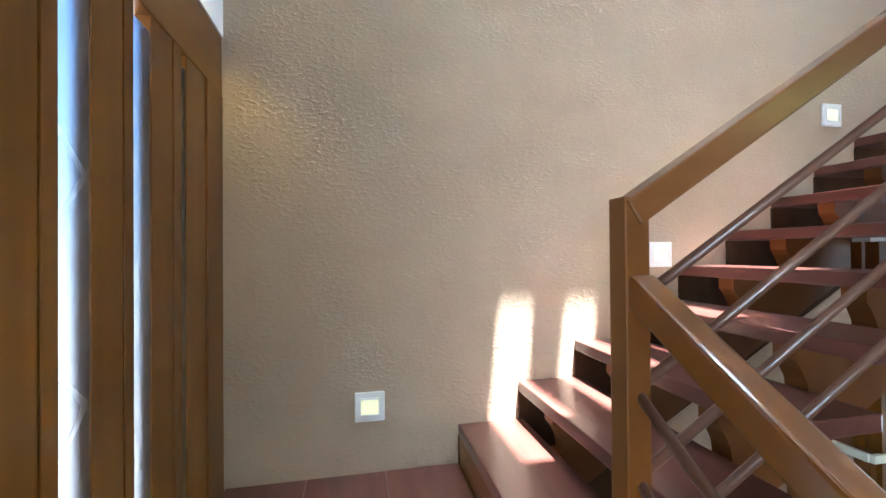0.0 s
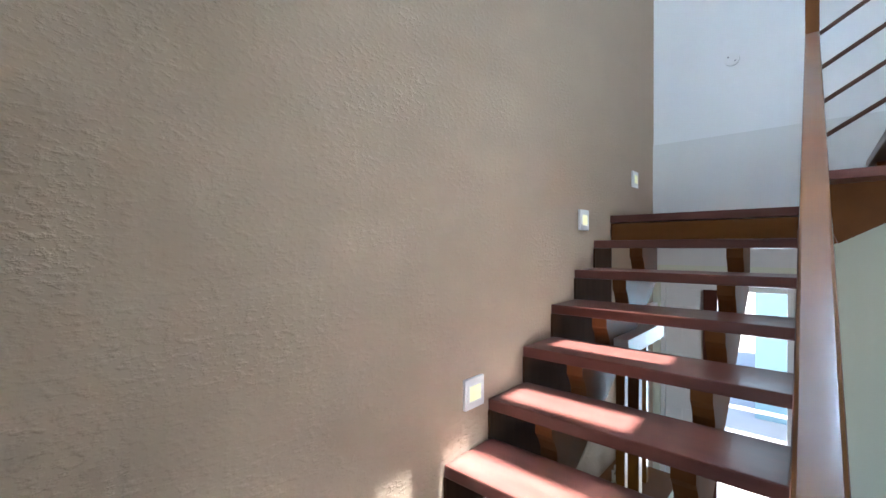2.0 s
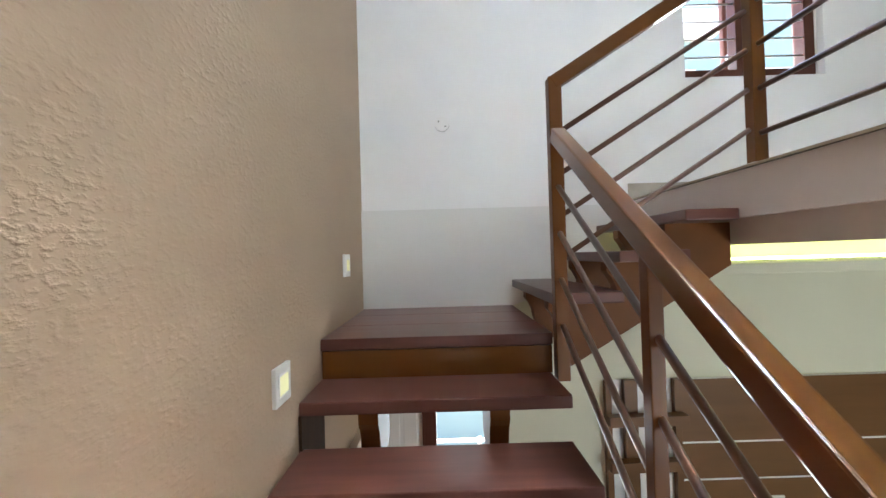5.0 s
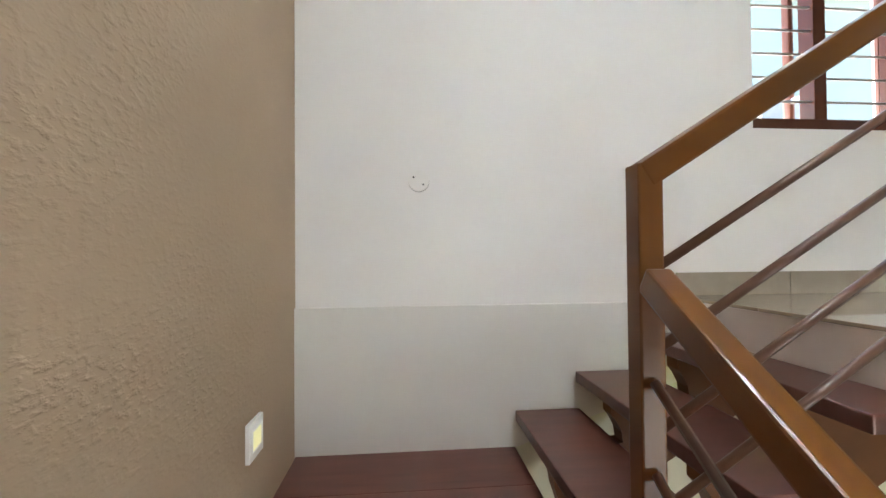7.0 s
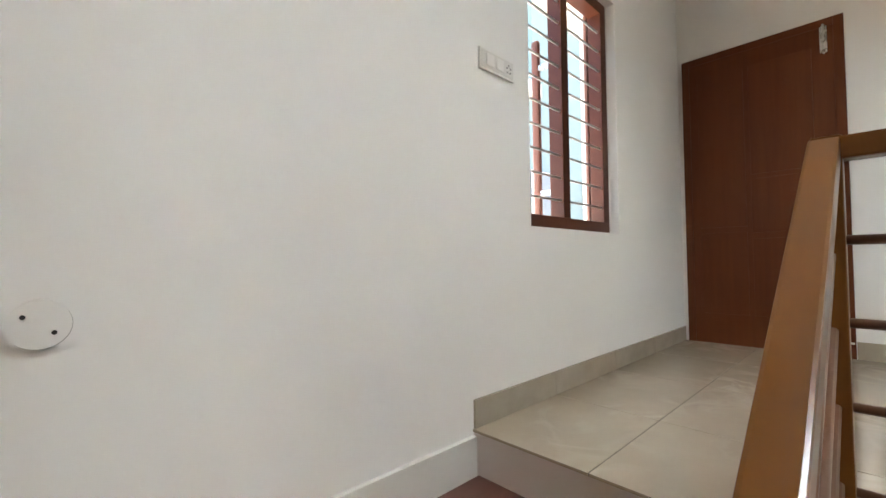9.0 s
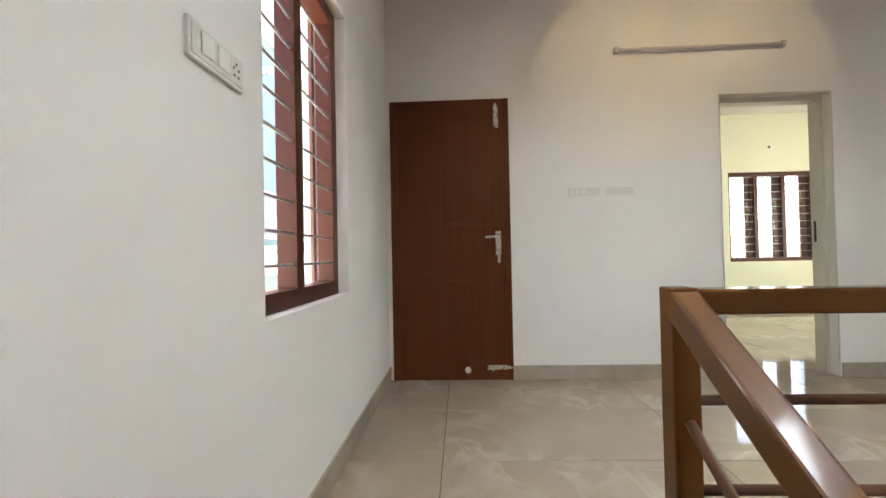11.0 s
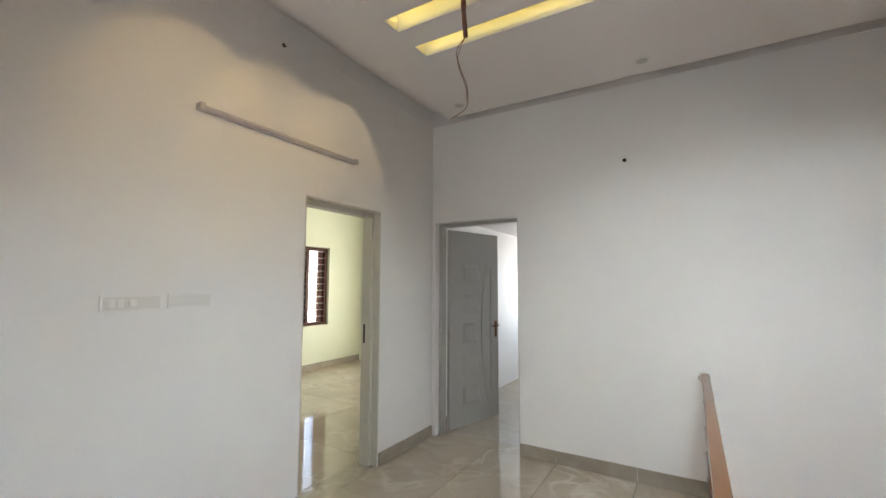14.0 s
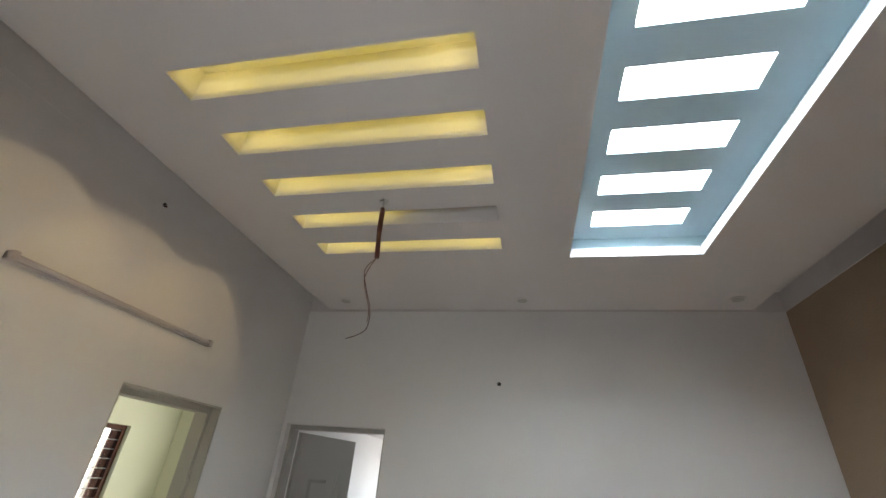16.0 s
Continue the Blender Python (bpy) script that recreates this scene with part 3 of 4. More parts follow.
# ---- windows ----
def window_parts(holder, w, h, bays, bars, place, leaves=True, fw=0.05):
    """Wooden window in its opening: u along the wall, outward depth, z up, turned into place by the matrix."""
    def put(name, bm, mat, label=""):
        bmesh.ops.transform(bm, matrix=place, verts=bm.verts)
        return part(name, bm, mat, holder, label)
    put("frame_sill", B(0, w, 0, 0.08, 0, fw, bev=0.003), M_REDFRAME)
    put("frame_head", B(0, w, 0, 0.08, h - fw, h, bev=0.003), M_REDFRAME)
    put("frame_jamb", B(0, fw, 0, 0.08, fw, h - fw, bev=0.003), M_REDFRAME)
    put("frame_jamb", B(w - fw, w, 0, 0.08, fw, h - fw, bev=0.003), M_REDFRAME)
    step = (w - fw) / bays
    for k in range(1, bays):
        put("mullion", B(k * step, k * step + fw, 0, 0.08, fw, h - fw, bev=0.003), M_REDFRAME)
    for k in range(bays):
        u0, u1 = k * step + fw + 0.006, (k + 1) * step - 0.006
        for j in range(bars):
            z = 0.155 + 0.117 * j
            put("grille_bar", R((u0 - 0.006, 0.018, z), (u1 + 0.006, 0.018, z), 0.0062, 8), M_GRILL)
        if leaves and k == bays - 1:              # edge of the casement that is folded back outside
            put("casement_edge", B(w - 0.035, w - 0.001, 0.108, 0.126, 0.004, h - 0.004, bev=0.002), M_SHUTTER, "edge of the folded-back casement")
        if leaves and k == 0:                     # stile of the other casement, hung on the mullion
            put("casement_stile", boxes([(u1 + 0.038, u1 + 0.072, 0.165, 0.21, 0.02, 1.075)], bev=0.014), M_SHUTTER, "open casement stile, sunlight put into its wood colour")
            for z in (0.2, 0.9):
                put("hinge", B(u1 + 0.045, u1 + 0.060, 0.078, 0.17, z, z + 0.03, bev=0.002), M_STEEL)
        if not leaves:
            put("casement_stile", B(u1 - 0.10, u1, 0.056, 0.085, fw, h - fw, bev=0.002), M_REDFRAME, "dark casement stile")
            for q in (0.25, 0.5):
                put("grille_upright", R((u0 + (u1 - u0) * q, 0.03, fw), (u0 + (u1 - u0) * q, 0.03, h - fw), 0.005, 8), M_GRILL)
            g = put("pane", B(u0, u1, 0.05, 0.054, fw, h - fw), M_GLASS, "clear glass pane")
            g.visible_shadow = False


win1 = tagged(new("window_1"), "red-brown wooden window with horizontal grille bars", "window", kind="structure")
window_parts(win1, WFR[1] - WFR[0] - 0.004, WIN[3] - WIN[2], 2, 10, Matrix.Translation((WFR[0] + 0.002, 3.40, WIN[2])), fw=0.066)
win2 = tagged(new("window_2"), "dark wooden bedroom window with grille bars", "window", kind="structure")
window_parts(win2, BWIN[1] - BWIN[0], BWIN[3] - BWIN[2], 3, 11, Matrix.Translation((7.66, BWIN[1], BWIN[2])) @ Matrix.Rotation(-math.pi / 2, 4, "Z"), leaves=False, fw=0.06)

# teak screen with frosted slits beside the lower landing
scr = tagged(new("window_3"), "tall varnished teak screen with narrow frosted glass slits", "window", kind="structure")
SLITS = [(0.776, 0.866), (0.540, 0.622), (0.325, 0.362)]
for x0, x1, y1 in ((1.21, 1.5, -0.008), (0.91, 1.205, -0.008), (0.866, 0.908, -0.006), (0.665, 0.776, -0.008), (0.622, 0.663, -0.007), (0.418, 0.540, -0.008), (0.362, 0.416, -0.006), (0.165, 0.325, -0.008)):
    part("plank", B(x0, x1 - 0.002, YD - 0.045, YD + y1, G, 2.10, bev=0.002), M_TEAK, scr)
for x0, x1 in SLITS:
    g = part("pane", B(x0 - 0.004, x1 + 0.004, YD - 0.018, YD - 0.012, G, 2.06), M_FROST, scr, "frosted glass slit")
    g.visible_shadow = False
    if x1 - x0 < 0.085:
        continue
    for z in (1.232, 1.657):                      # etched chevrons
        pts = [(x1 - 0.006, z + 0.078), (x0 + 0.006, z + 0.006), (x0 + 0.006, z - 0.006), (x1 - 0.006, z - 0.09), (x1 - 0.006, z - 0.074), (x0 + 0.022, z), (x1 - 0.006, z + 0.062)]
        part("etched_chevron", prism(pts, YD - 0.0118, YD - 0.0105, "y"), M_ETCH, scr, "white etched chevron")
part("jamb", B(0.003, 0.163, YD - 0.06, YD - 0.002, G, 2.10, bev=0.004), M_TEAK, scr)
part("header", boxes([(0.003, 1.5, YD - 0.06, YD - 0.004, 2.10, 2.318)], bev=0.005), M_TEAKX, scr)

# ---- doors ----
door1 = tagged(new("door_1"), "closed brown painted wooden panel door with steel bolts", "door", kind="structure")
DY0, DY1, DZ = 2.404, 3.318, 5.027
part("frame", boxes([(XE - 0.014, XE - 0.001, DY0, DY0 + 0.05, U, DZ), (XE - 0.014, XE - 0.001, DY1 - 0.05, DY1, U, DZ), (XE - 0.014, XE - 0.001, DY0 + 0.05, DY1 - 0.05, DZ - 0.05, DZ)], bev=0.002), M_DOOR, door1)
part("leaf", B(XE - 0.008, XE - 0.001, DY0 + 0.0502, DY1 - 0.0502, U + 0.0006, DZ - 0.0502), M_DOOR, door1)
for y0, y1, z0, z1 in ((2.93, 3.215, 3.73, 4.86), (2.56, 2.90, 4.09, 4.86), (2.56, 2.90, 3.68, 4.06), (2.93, 3.215, 3.10, 3.69), (2.56, 2.90, 3.10, 3.64)):
    part("panel", B(XE - 0.0115, XE - 0.0075, y0, y1, z0, z1, bev=0.003), M_DOOR, door1)
xh = XE - 0.008
h = part("handle_plate", B(xh - 0.012, xh, 2.478, 2.52, 3.83, 4.01, bev=0.003), M_STEEL, door1, "steel handle plate")
lv = rod(R((xh - 0.01, 2.50, 3.966), (xh - 0.05, 2.50, 3.966), 0.009), (xh - 0.05, 2.49, 3.966), (xh - 0.05, 2.60, 3.966), 0.009)
part("lever", lv, M_STEEL, h, "steel lever handle")
part("key", boxes([(xh - 0.03, xh - 0.012, 2.498, 2.502, 3.855, 3.862), (xh - 0.032, xh - 0.026, 2.488, 2.508, 3.77, 3.86)], bev=0.001), M_STEEL, h, "hanging key")
bt = part("tower_bolt", boxes([(xh - 0.006, xh, 2.482, 2.518, 4.81, 4.985)], bev=0.002), M_STEEL, door1, "steel tower bolt")
part("bolt_rod", rod(R((xh - 0.012, 2.50, 4.80), (xh - 0.012, 2.50, 4.99), 0.006), (xh - 0.012, 2.50, 4.86), (xh - 0.04, 2.50, 4.86), 0.005), M_STEEL, bt)
bt = part("tower_bolt", boxes([(xh - 0.006, xh, 2.425, 2.60, 2.958, 2.992)], bev=0.002), M_STEEL, door1, "steel tower bolt")
part("bolt_rod", rod(R((xh - 0.012, 2.41, 2.975), (xh - 0.012, 2.60, 2.975), 0.006), (xh - 0.012, 2.56, 2.975), (xh - 0.035, 2.56, 2.955), 0.005), M_STEEL, bt)
part("door_stop", rod(R((xh, 2.749, 2.958), (xh - 0.02, 2.749, 2.958), 0.022, 16), (xh - 0.02, 2.749, 2.958), (xh - 0.035, 2.749, 2.958), 0.014, 16), M_PLASTIC, door1, "white plastic door stop")

door2 = tagged(new("door_2"), "grey moulded panel door standing open", "door", kind="structure")
part("frame", boxes([(4.05, 4.084, -0.995, -0.90, U, 5.01), (3.194, 3.225, -0.995, -0.90, U, 5.01), (3.225, 4.05, -0.995, -0.90, 4.975, 5.011)], bev=0.003), M_GREY, door2)
leafm = pose(4.055, -1.02, U, 0, 0, -105.5)


def leaf_part(name, bm, mat, label="", parent=None):
    bmesh.ops.transform(bm, matrix=leafm, verts=bm.verts)
    return part(name, bm, mat, parent or door2, label)


def raised(outer, inner, y0, y1):
    """A raised field: the outer outline at y0 slopes up to the inner one at y1."""
    bm = bmesh.new()
    lo = [bm.verts.new((u, y0, z)) for u, z in outer]
    hi = [bm.verts.new((u, y1, z)) for u, z in inner]
    n = len(lo)
    bm.faces.new(hi)
    bm.faces.new(lo)
    for i in range(n):
        bm.faces.new([lo[i], lo[(i + 1) % n], hi[(i + 1) % n], hi[i]])
    bmesh.ops.recalc_face_normals(bm, faces=bm.faces)
    return bm


leaf_part("leaf", B(0, 0.80, -0.036, 0, 0.01, 2.08, bev=0.003), M_GREY)
for k, (z0, z1) in enumerate(((0.22, 0.42), (0.53, 0.74), (0.86, 1.08), (1.20, 1.40), (1.52, 1.72))):
    wob = 0.05 * (1 - abs(k - 2) / 2)
    pts = [(0.20, z0), (0.50 - wob, z0), (0.46 - wob, (z0 + z1) / 2), (0.44 - wob, z1), (0.20, z1)]
    inner = [(0.225, z0 + 0.025), (0.465 - wob, z0 + 0.025), (0.43 - wob, (z0 + z1) / 2), (0.415 - wob, z1 - 0.025), (0.225, z1 - 0.025)]
    leaf_part("moulding", raised(pts, inner, -0.036, -0.052), M_GREY)
arc = [(0.50 + 0.13 * (1 - ((z - 1.0) / 0.8) ** 2) * 0 + 0.16 * ((z - 1.0) / 0.8) ** 2 * 0.6, z) for z in [0.2 + 0.1 * i for i in range(17)]]
leaf_part("moulding", prism([(u, z) for u, z in arc] + [(u + 0.022, z) for u, z in reversed(arc)], -0.036, -0.045, "y"), M_GREY)
leaf_part("moulding", prism([(0.66, 0.3), (0.68, 0.3), (0.68, 1.7), (0.66, 1.7)], -0.036, -0.045, "y"), M_GREY)
hp = leaf_part("handle_plate", boxes([(0.735, 0.765, -0.045, -0.036, 0.90, 1.08)], bev=0.002), M_STRING, "dark bronze handle plate")
leaf_part("lever", rod(R((0.75, -0.04, 1.03), (0.75, -0.08, 1.03), 0.008), (0.76, -0.08, 1.03), (0.65, -0.08, 1.03), 0.008), M_STRING, "", hp)
leaf_part("key", boxes([(0.745, 0.755, -0.07, -0.066, 0.88, 0.95)]), M_STEEL, "hanging key", hp)

XF = XE + 0.07                                    # door lining set back in the reveal
o0, o1 = OPEN2[:2]
frame3 = structure("trim_doorway", boxes([(XF, XF + 0.10, o1 - 0.042, o1 - 0.001, U, 5.007), (XF, XF + 0.10, o0 + 0.001, o0 + 0.042, U, 5.007), (XF, XF + 0.10, o0 + 0.042, o1 - 0.042, 4.96, 5.007),
                                          (XE + 0.003, XF, o1 - 0.012, o1 - 0.001, U, 5.007), (XE + 0.003, XF, o0 + 0.001, o0 + 0.012, U, 5.007), (XE + 0.003, XF, o0 + 0.012, o1 - 0.012, 4.995, 5.007)], bev=0.002), M_LINING, "beige doorway lining, the reveal's shade put into its paint colour", "door frame")
part("strike_plate", B(XF + 0.055, XF + 0.075, OPEN2[0] + 0.042, OPEN2[0] + 0.0445, 3.88, 4.04), M_DARK, frame3, "dark latch plate")

# ground floor doorway seen between the treads
door3 = tagged(new("door_3"), "white panel door beside an open doorway", "door", kind="structure")
YG = YB - 0.012
part("frame", boxes([(0.052, 0.08, YG + 0.02, YG + 0.12, G, 1.758), (0.835, 0.878, YG + 0.02, YG + 0.12, G, 1.758), (0.08, 0.835, YG + 0.02, YG + 0.12, 1.72, 1.758)], bev=0.003), M_PLASTIC, door3)
part("mullion", B(0.345, 0.435, YG + 0.015, YG + 0.125, G, 1.72, bev=0.003), M_REDFRAME, door3, "dark wooden post")
lf = part("leaf", B(0.082, 0.343, YG + 0.05, YG + 0.085, G + 0.01, 1.718, bev=0.002), M_PLASTIC, door3, "white panel leaf")
for z0, z1 in ((0.0, 0.35), (0.48, 0.78), (0.9, 1.2), (1.32, 1.58)):
    for x0, x1 in ((0.115, 0.2), (0.225, 0.31)):
        part("panel", B(x0, x1, YG + 0.042, YG + 0.0495, z0, z1, bev=0.003), M_PLASTIC, lf)
structure("pavement_porch", B(-0.5, 4.5, YB + 0.22, 5.4, G - 0.24, G - 0.01), M_SKIRT, "pale tiled porch floor", "porch")
pr = thing("porch_railing", "white metal porch railing beyond the doorway", "railing", at=(0.6, 5.2, G))
for z in (0.35, 0.62, 0.9):
    part("rail", R((-1.0, 0, z), (2.0, 0, z), 0.02), M_PLASTIC, pr)
for x in (-1.0, 0.25, 1.0, 2.0):
    part("post", B(x - 0.02, x + 0.02, -0.02, 0.02, 0, 0.93), M_PLASTIC, pr)

# ---- neighbouring house outside the window ----
hs = thing("neighbour_house", "pale blue painted house beyond the window", "house", at=(3.5, 7.6, G - 0.25))
for b in ((-3.2, 1.6, 0, 5, 0, 6.6), (1.6, 5.0, 0.02, 5, 0, 7.9), (5.0, 16, 0.04, 5, 0, 10.2)):
    part("wall", B(*b), M_HOUSE, hs)
part("parapet", boxes([(-3.4, 16.2, -0.25, 0, 4.0, 4.6), (-3.4, 1.6, -0.25, 0, 6.6, 7.0), (1.6, 5.0, -0.2, 0.02, 7.7, 8.0), (5.0, 16.2, -0.25, 0.04, 10.0, 10.4)], bev=0.02), M_PLASTIC, hs, "white plaster bands")
for x in (-1.6, 0.4, 2.4, 4.8, 7.2, 9.6, 12.0):
    wn = part("window", B(x, x + 0.9, -0.05, -0.002, 4.9, 6.1, bev=0.01), M_PLASTIC, hs, "white framed window")
    part("pane", B(x + 0.08, x + 0.82, -0.06, -0.0505, 4.98, 6.02), M_BLUE, wn)

# ---- floor tiles and skirting ----
fl = tagged(new("floor_upper"), "polished beige marble-look floor tiles", "floor", kind="structure")
XJ = [XV - 0.012, 2.247, 2.869, 3.491, XE - 0.001]
YJ = [YS + 0.001, 0.42, 1.655, 2.892, YB - 0.001]
for i in range(4):
    for j in range(4):
        part("tile", B(XJ[i] + 0.0018, XJ[i + 1] - 0.0018, YJ[j] + 0.0018, YJ[j + 1] - 0.0018, U - 0.010, U, bev=0.0008), M_TILE, fl)
part("grout_bed", B(XV - 0.006, XE - 0.002, YS + 0.002, YB - 0.002, U - 0.0118, U - 0.0022), M_GROUT, fl, "dark grout lines")
for x0, x1, y0, y1 in ((XE, XE + TW, OPEN2[0], OPEN2[1]), (3.193, 4.085, YS - 0.2, YS)):
    part("tile", B(x0 + 0.001, x1 - 0.001, y0 + 0.001, y1 - 0.001, U - 0.0035, U - 0.0005), M_TILE, fl)
bfl = bpy.data.objects["floor_bedroom"]
for i in range(3):
    for j in range(5):
        x0, y0 = XE + TW + 0.01 + i * 1.15, -3.55 + j * 1.15
        part("tile", B(x0, x0 + 1.147, y0, y0 + 1.147, U - 0.0038, U), M_TILE, bfl)
sk = tagged(new("baseboard"), "beige tile skirting along the upper walls", "skirting", kind="structure")
H = 0.105


def skirt_run(axis, fixed, out, a, b, joints):
    cuts = [a] + [j for j in sorted(joints) if a + 0.02 < j < b - 0.02] + [b]
    for p, q in zip(cuts, cuts[1:]):
        lo, hi = sorted((fixed, fixed + out))
        r = (lo, hi, p + 0.0015, q - 0.0015) if axis == "y" else (p + 0.0015, q - 0.0015, lo, hi)
        part("skirting_tile", B(*r, U, U + H, bev=0.0015), M_SKIRT, sk)


skirt_run("x", YB - 0.0005, -0.011, XV - 0.004, XE - 0.002, (2.247, 2.869, 3.491))
skirt_run("y", XE - 0.0005, -0.011, OPEN2[1] + 0.002, DY0 - 0.002, (1.655,))
skirt_run("y", XE - 0.0005, -0.011, YS + 0.012, OPEN2[0] - 0.002, ())
skirt_run("x", YS + 0.0005, 0.011, 0.0 + XV, 3.191, (2.247, 2.869))
skirt_run("y", 7.5995, -0.011, -3.59, 2.19, (-2.4, -1.25, -0.1, 1.05))

# ---- stair wall lights ----
def step_light(y, z, lit):
    t = thing("step_light", "small square white stair light on the tan wall" if lit else "white switch-like stair light on the tan wall", "wall light", "stair wall lights", at=(0, y, z))
    part("plate", B(0.0005, 0.014, -0.058, 0.058, -0.057, 0.057, bev=0.003), M_PLASTIC, t)
    part("bezel", boxes([(0.0135, 0.017, -0.042, 0.042, -0.036, -0.03), (0.0135, 0.017, -0.042, 0.042, 0.03, 0.036), (0.0135, 0.017, -0.042, -0.036, -0.03, 0.03), (0.0135, 0.017, 0.036, 0.042, -0.03, 0.03)]), M_PLASTIC, t)
    part("diffuser", B(0.0135, 0.0155, -0.034, 0.034, -0.028, 0.028), M_STEPL if lit else M_PLASTIC, t, "glowing pale yellow diffuser" if lit else "")
    return t


for y, z, lit in ((-0.359, 0.902, True), (0.96, 1.492, True), (1.967, 2.192, True), (2.858, 2.525, True)):
    step_light(y, z, lit)

# ---- wall fittings ----
rc = thing("round_box_cover", "round white junction box cover with two dark screws", "cover", at=(0.523, YB, 3.395))
# grey disc shifted down: its lower edge is the cover's painted shadow
part("shadow_arc", R((0.0008, -0.0005, -0.0022), (0.0008, -0.004, -0.0022), 0.0455, 32), M_GREY, rc, "grey disc drawing the cover's shadow along its lower edge")
part("disc", R((0, -0.0005, 0), (0, -0.016, 0), 0.0448, 32), M_PLASTIC, rc)
for x, z in ((-0.022, 0.015), (0.02, -0.016)):
    part("screw", R((x, -0.016, z), (x, -0.0175, z), 0.0042, 10), M_DARK, rc)


def switch_board(m, w, h, gangs, socket, label, first=0.02, pitch=0.032, wide=0.025):
    t = thing("switch_board", label, "switch", "switch boards")
    t.matrix_world = m
    part("plate", B(0, w, -0.011, -0.0005, 0, h, bev=0.003), M_PLASTIC, t)
    part("inner_plate", B(0.008, w - 0.008, -0.0135, -0.0105, 0.008, h - 0.008, bev=0.002), M_LOWW, t)
    for k in range(gangs):
        part("rocker", B(first + pitch * k, first + wide + pitch * k, -0.018, -0.0135, h * 0.22, h * 0.78, bev=0.002), M_PLASTIC, t)
    if socket:
        for dx, dz in ((0, 0.016), (-0.011, 0.004), (0.011, 0.004), (-0.009, -0.014), (0.009, -0.014)):
            part("pin_hole", R((w - 0.04 + dx, -0.0138, h / 2 + dz), (w - 0.04 + dx, -0.0142, h / 2 + dz), 0.004, 8), M_DARK, t)
    return t


switch_board(Matrix.Translation((1.743, YB, 4.258)), 0.218, 0.085, 2, True, "white switch board with socket on the white wall", 0.035, 0.062, 0.046)
EAST = Matrix.Rotation(-math.pi / 2, 4, "Z")
sb = switch_board(Matrix.Translation((XE, 1.974, 4.256)) @ EAST, 0.255, 0.074, 2, False, "white switch board with fan knob on the wall", 0.03, 0.035, 0.026)
part("knob", rod(R((0.125, -0.0135, 0.037), (0.125, -0.03, 0.037), 0.017, 16), (0.125, -0.03, 0.037), (0.125, -0.032, 0.037), 0.012, 16), M_PLASTIC, sb)
switch_board(Matrix.Translation((XE, 1.69, 4.26)) @ EAST, 0.222, 0.07, 0, False, "white blank switch board on the wall")
tube = thing("tube_light", "unlit white tube light batten on the wall", "lamp", at=(XE, 0.977, 5.353))
part("batten", B(-0.022, -0.0005, -0.624, 0.624, -0.018, 0.018, bev=0.003), M_TUBE, tube)
part("tube", R((-0.034, -0.6, 0), (-0.034, 0.6, 0), 0.012, 14), M_TUBE, tube)
for y in (-0.61, 0.61):
    part("end_cap", B(-0.05, -0.0005, y - 0.014, y + 0.014, -0.02, 0.02, bev=0.003), M_TUBE, tube)
hl = thing("wire_outlet", "small dark wire outlet high on the wall", "outlet", at=(XE, 1.053, 5.985))
part("hole", R((-0.0005, 0, 0), (-0.003, 0, 0), 0.014, 12), M_DARK, hl)
part("wire_end", R((-0.003, 0, 0), (-0.03, 0.006, -0.02), 0.004, 6), M_WIRE, hl)
sp = thing("wall_outlet", "round white wall outlet with dark centre", "outlet", at=(2.263, YS, 5.401))
part("ring", R((0, 0.0005, 0), (0, 0.008, 0), 0.034, 24), M_PLASTIC, sp)
part("hole", R((0, 0.008, 0), (0, 0.01, 0), 0.016, 14), M_DARK, sp)
sp2 = thing("wall_outlet", "round wall outlet with dark centre on the cream wall", "outlet", at=(7.6, -2.05, 5.42))
part("ring", R((-0.0005, 0, 0), (-0.008, 0, 0), 0.036, 20), M_PLASTIC, sp2)
part("hole", R((-0.008, 0, 0), (-0.01, 0, 0), 0.02, 14), M_DARK, sp2)

# ---- ceiling fittings ----
for x in (0.67, 2.05, 3.40):
    d = thing("downlight", "unlit round recessed ceiling downlight", "lamp", "ceiling downlights", at=(x, -0.09, PANEL))
    part("ring", R((0, 0, -0.0005), (0, 0, -0.006), 0.048, 28), M_CEIL, d)
    part("lens", R((0, 0, -0.006), (0, 0, -0.0075), 0.036, 28), M_GREY, d)
for k, (x0, x1, y0, y1) in enumerate(COVES):
    for x in (x0 + 0.11, x1 - 0.11):
        if k == 1 and x < 2.6:
            continue                              # dead bulb
        d = thing("cove_bulb", "small warm yellow bulb inside a ceiling slot", "lamp", "slot bulbs", at=(x, y1 - 0.03, PANEL + 0.15))
        part("holder", R((0, 0, -0.0005), (0, 0, -0.014), 0.012, 10), M_PLASTIC, d)
        part("bulb", R((0, 0, -0.014), (0, 0, -0.024), 0.011, 10), M_LEDY, d, "glowing yellow bulb")
    xa = 2.69 if k == 1 else x0 + 0.03            # strip lying in the slot, facing its lid
    area_lamp("slot_lamp", look(((xa + x1 - 0.03) / 2, (y0 + y1) / 2, PANEL + 0.015), ((xa + x1 - 0.03) / 2, (y0 + y1) / 2 + 0.0001, PANEL + 1)), x1 - 0.03 - xa, 0.05, SLOT_WATTS * (x1 - xa) / 1.05, (1.0, 0.84, 0.13))
for y in (0.54, 1.08, 1.62):                # tilted spots in the slots, which wash the end wall
    lamp = new("slot_spot", bpy.data.lights.new("slot_spot", "SPOT"))
    lamp.data.energy, lamp.data.color = SPOT_WATTS, (1.0, 0.74, 0.38)
    lamp.data.spot_size, lamp.data.spot_blend, lamp.data.shadow_soft_size = radians(60), 0.3, 0.004
    lamp.matrix_world = look((3.2, y, PANEL - 0.004), (3.9, y, PANEL - 0.40))
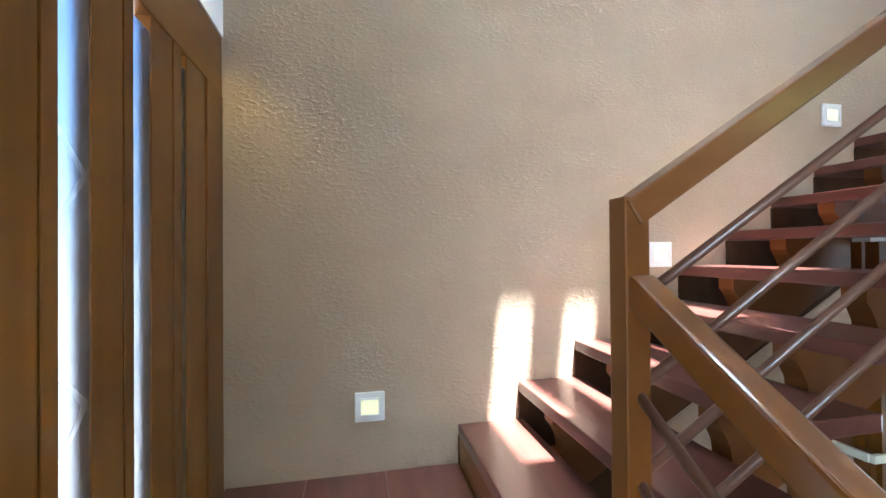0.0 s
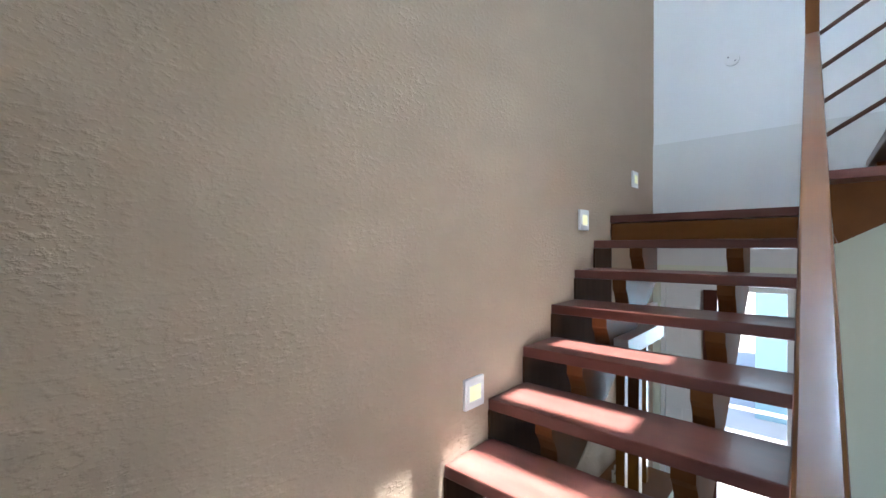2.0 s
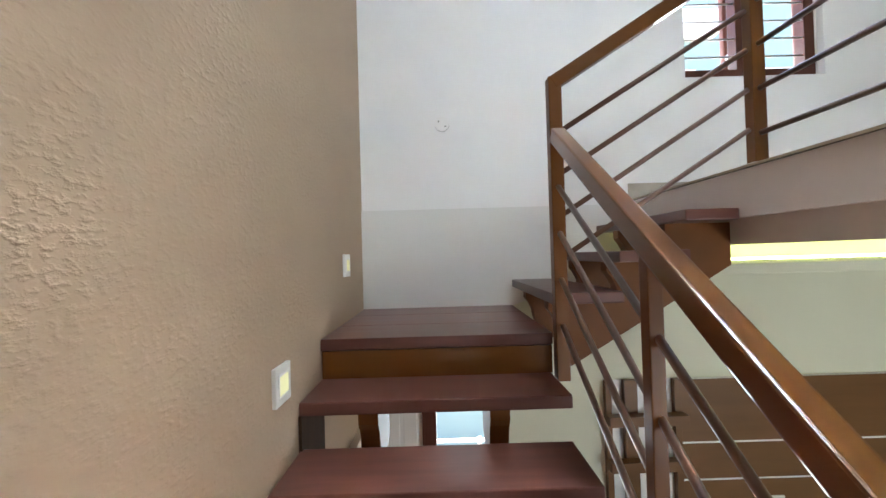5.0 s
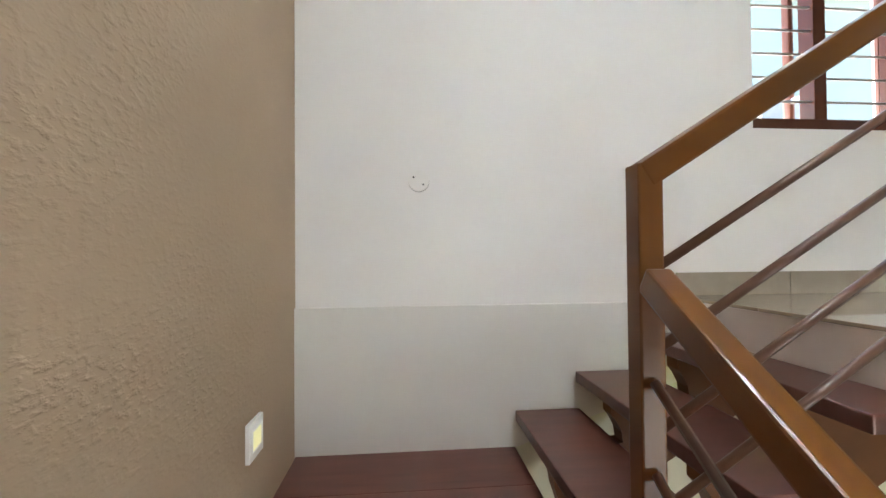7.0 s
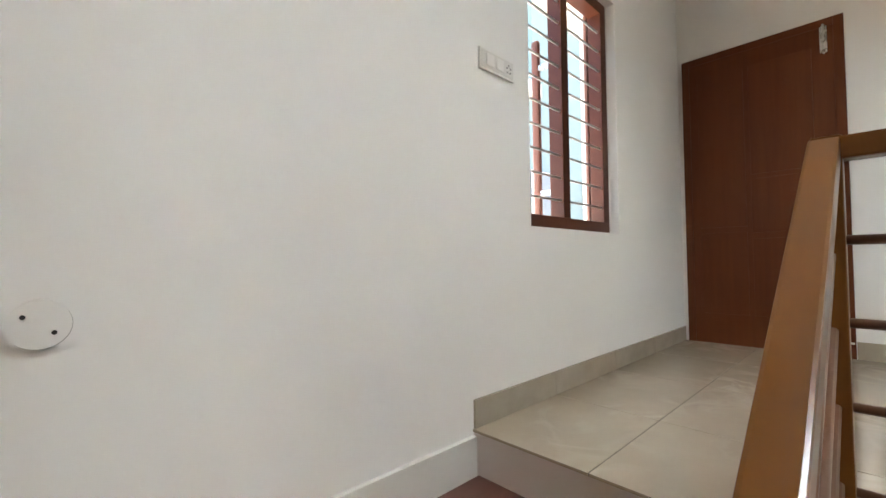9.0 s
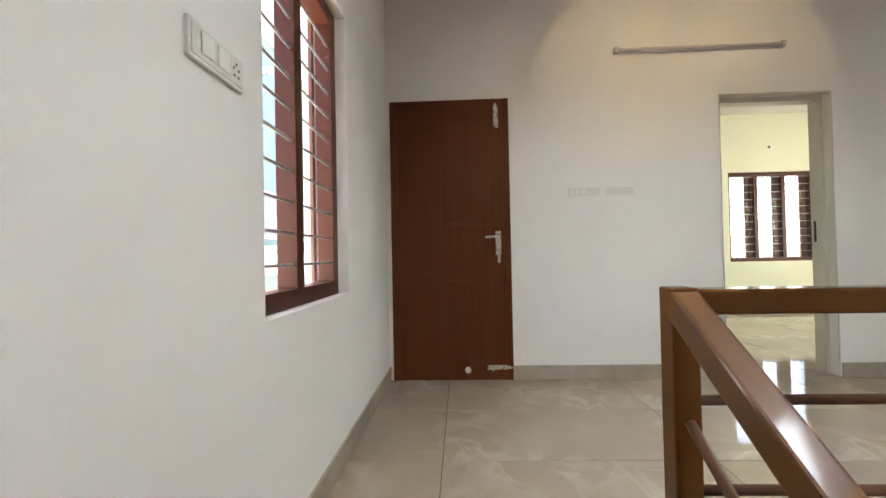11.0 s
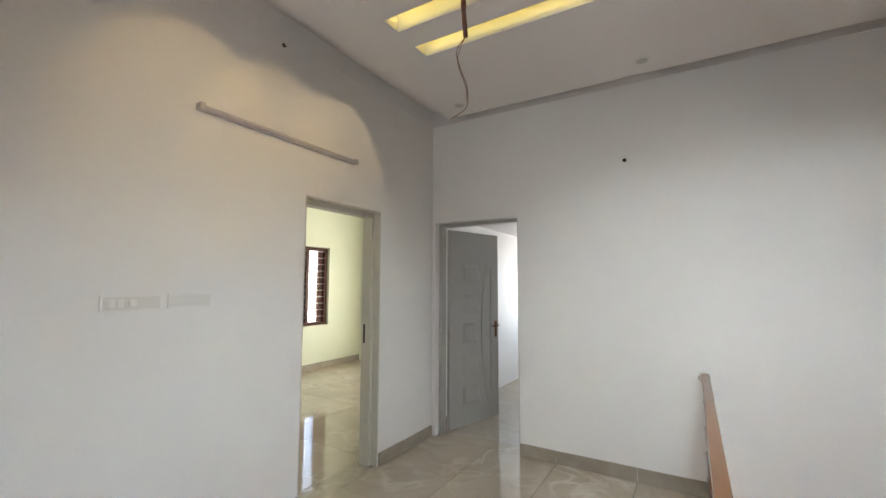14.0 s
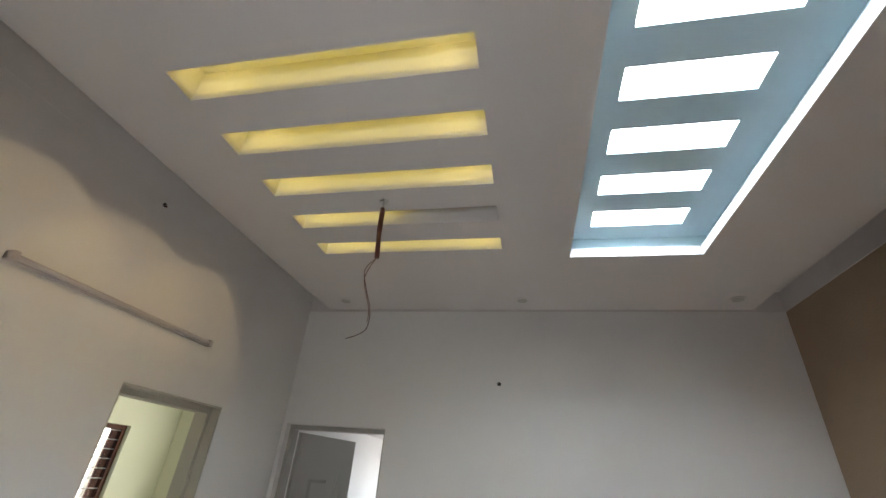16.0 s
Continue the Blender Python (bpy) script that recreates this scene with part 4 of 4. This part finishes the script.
fan = thing("fan_hook_wires", "fan hook with sleeved wires hanging from the ceiling", "wire", at=(2.69, 1.17, PANEL))
part("hook_plate", R((0, 0, -0.0005), (0, 0, -0.006), 0.022, 16), M_STEEL, fan)
part("hook", rod(R((0, 0, -0.004), (0, 0, -0.05), 0.005, 8), (0.012, 0, -0.05), (-0.012, 0, -0.05), 0.005, 8), M_STEEL, fan)
part("sleeve", rod(R((0, 0, -0.045), (-0.004, 0.004, -0.18), 0.012, 10), (-0.004, 0.004, -0.18), (-0.012, 0, -0.315), 0.011, 10), M_WIRE, fan)


def wire(points, r):
    bm = bmesh.new()
    for a, b in zip(points, points[1:]):
        rod(bm, a, b, r, 6)
    return bm


def curve_points(ctrl, n=14):
    out = []
    p = [Vector(c) for c in ctrl]
    p = [p[0]] + p + [p[-1]]
    for i in range(1, len(p) - 2):
        for k in range(n // (len(p) - 3) + 1):
            t = k / (n // (len(p) - 3) + 1)
            a, b, c, d = p[i - 1:i + 3]
            out.append(0.5 * (2 * b + (c - a) * t + (2 * a - 5 * b + 4 * c - d) * t * t + (3 * b - a - 3 * c + d) * t ** 3))
    return out + [p[-2]]


part("wire", wire(curve_points([(-0.012, 0, -0.315), (0.03, 0.01, -0.38), (0.012, 0, -0.47), (-0.02, 0, -0.56), (-0.02, 0, -0.64), (0.01, 0, -0.67), (0.065, 0, -0.69)], 30), 0.0019), M_WIRE, fan)
part("wire", wire(curve_points([(-0.012, 0.003, -0.315), (0.018, 0.016, -0.40), (0.022, 0.006, -0.45), (-0.015, 0.004, -0.56), (-0.018, 0.004, -0.62)], 20), 0.0016), M_STRING, fan)

# ---- ground floor things ----
un = thing("wall_unit", "brown wooden wall unit with open lattice shelves", "wall unit", at=(1.483, YG, G))
zt = 1.757 - G
for x0, x1 in ((0, 0.036), (0.117, 0.197), (0.273, 0.354), (0.427, 0.467)):
    part("upright", B(x0, x1, -0.05, -0.006, 0, zt, bev=0.002), M_UNIT, un)
for z in (1.53, 1.257, 0.98, 0.705, 0.43, 0.16, -0.1):
    part("shelf", B(-0.004, 0.474, -0.12, -0.051, z - 0.03 - G, z + 0.03 - G, bev=0.002), M_UNIT, un)
zb = [1.757, 1.36, 1.132, 0.904, 0.676, 0.448, 0.22, -0.008, G + 0.02]
for a, b in zip(zb, zb[1:]):
    part("board", B(0.47, 2.2, -0.036, -0.0295, b + 0.007 - G, a - 0.006 - G, bev=0.002), M_UNIT, un)
part("backing", B(0.47, 2.2, -0.029, -0.001, 0, zt - 0.004), M_PLASTIC, un, "pale backing showing between the boards")
part("backing", B(0.0, 0.468, -0.0055, -0.001, 0, zt - 0.004), M_PLASTIC, un, "pale backing behind the lattice")
switch_board(Matrix.Translation((2.485, YG - 0.0355, 0.94)), 0.085, 0.085, 1, False, "white switch plate on the wooden wall unit")

cab = thing("under_stair_table", "dark wooden table with a pale edge under the stair", "table", at=(0.02, 1.62, G))
part("top", B(0, 0.36, 0, 0.86, 0.975, 1.0, bev=0.003), M_STRING, cab, "dark table top")
part("edging", B(0.3605, 0.378, -0.01, 0.87, 0.97, 1.003, bev=0.002), M_CREAM, cab, "pale yellow edging")
part("edging", B(0, 0.36, -0.0185, -0.0005, 0.97, 1.003, bev=0.002), M_CREAM, cab, "pale yellow edging")
for x in (0.01, 0.30):
    for y in (0.01, 0.80):
        part("leg", B(x, x + 0.05, y, y + 0.05, 0, 0.9745, bev=0.003), M_STRING, cab)
jug = thing("water_jug", "small steel jug on the table under the stair", "jug", at=(0.15, 2.12, G + 1.0))
jb = R((0, 0, 0.0005), (0, 0, 0.09), 0.04, 20)
rod(jb, (0, 0, 0.09), (0, 0, 0.12), 0.028, 20)
part("body", jb, M_STEEL, jug)
part("handle", rod(rod(R((0.036, 0, 0.02), (0.066, 0, 0.03), 0.005, 8), (0.066, 0, 0.03), (0.066, 0, 0.09), 0.005, 8), (0.066, 0, 0.09), (0.03, 0, 0.105), 0.005, 8), M_STEEL, jug)
pst = thing("teak_rack", "orange teak rack with a white shelf under the stair", "rack", at=(0.29, 1.66, G))
part("post", B(0, 0.04, 0, 0.05, 0, 1.86, bev=0.003), M_TEAK, pst)
part("post", B(0.052, 0.10, 0, 0.05, 0, 1.86, bev=0.003), M_TEAK, pst)
part("shelf", B(-0.1, 0.04, 0.05, 0.66, 1.85, 1.93, bev=0.003), M_PLASTIC, pst, "white shelf board")
part("post", B(-0.08, -0.04, 0.61, 0.65, 0, 1.849, bev=0.003), M_TEAK, pst)

door4 = tagged(new("door_4"), "orange teak door under the stair landing", "door", kind="structure")
part("board", B(0.0005, 0.03, 2.50, 2.69, G, 1.44, bev=0.003), M_TEAK, door4)
part("board", B(0.0005, 0.03, 2.694, 2.88, G, 1.44, bev=0.003), M_TEAK, door4)
part("lintel", B(0.0005, 0.04, 2.44, 3.32, 1.445, 1.60, bev=0.003), M_PLASTIC, door4, "white plastered lintel")
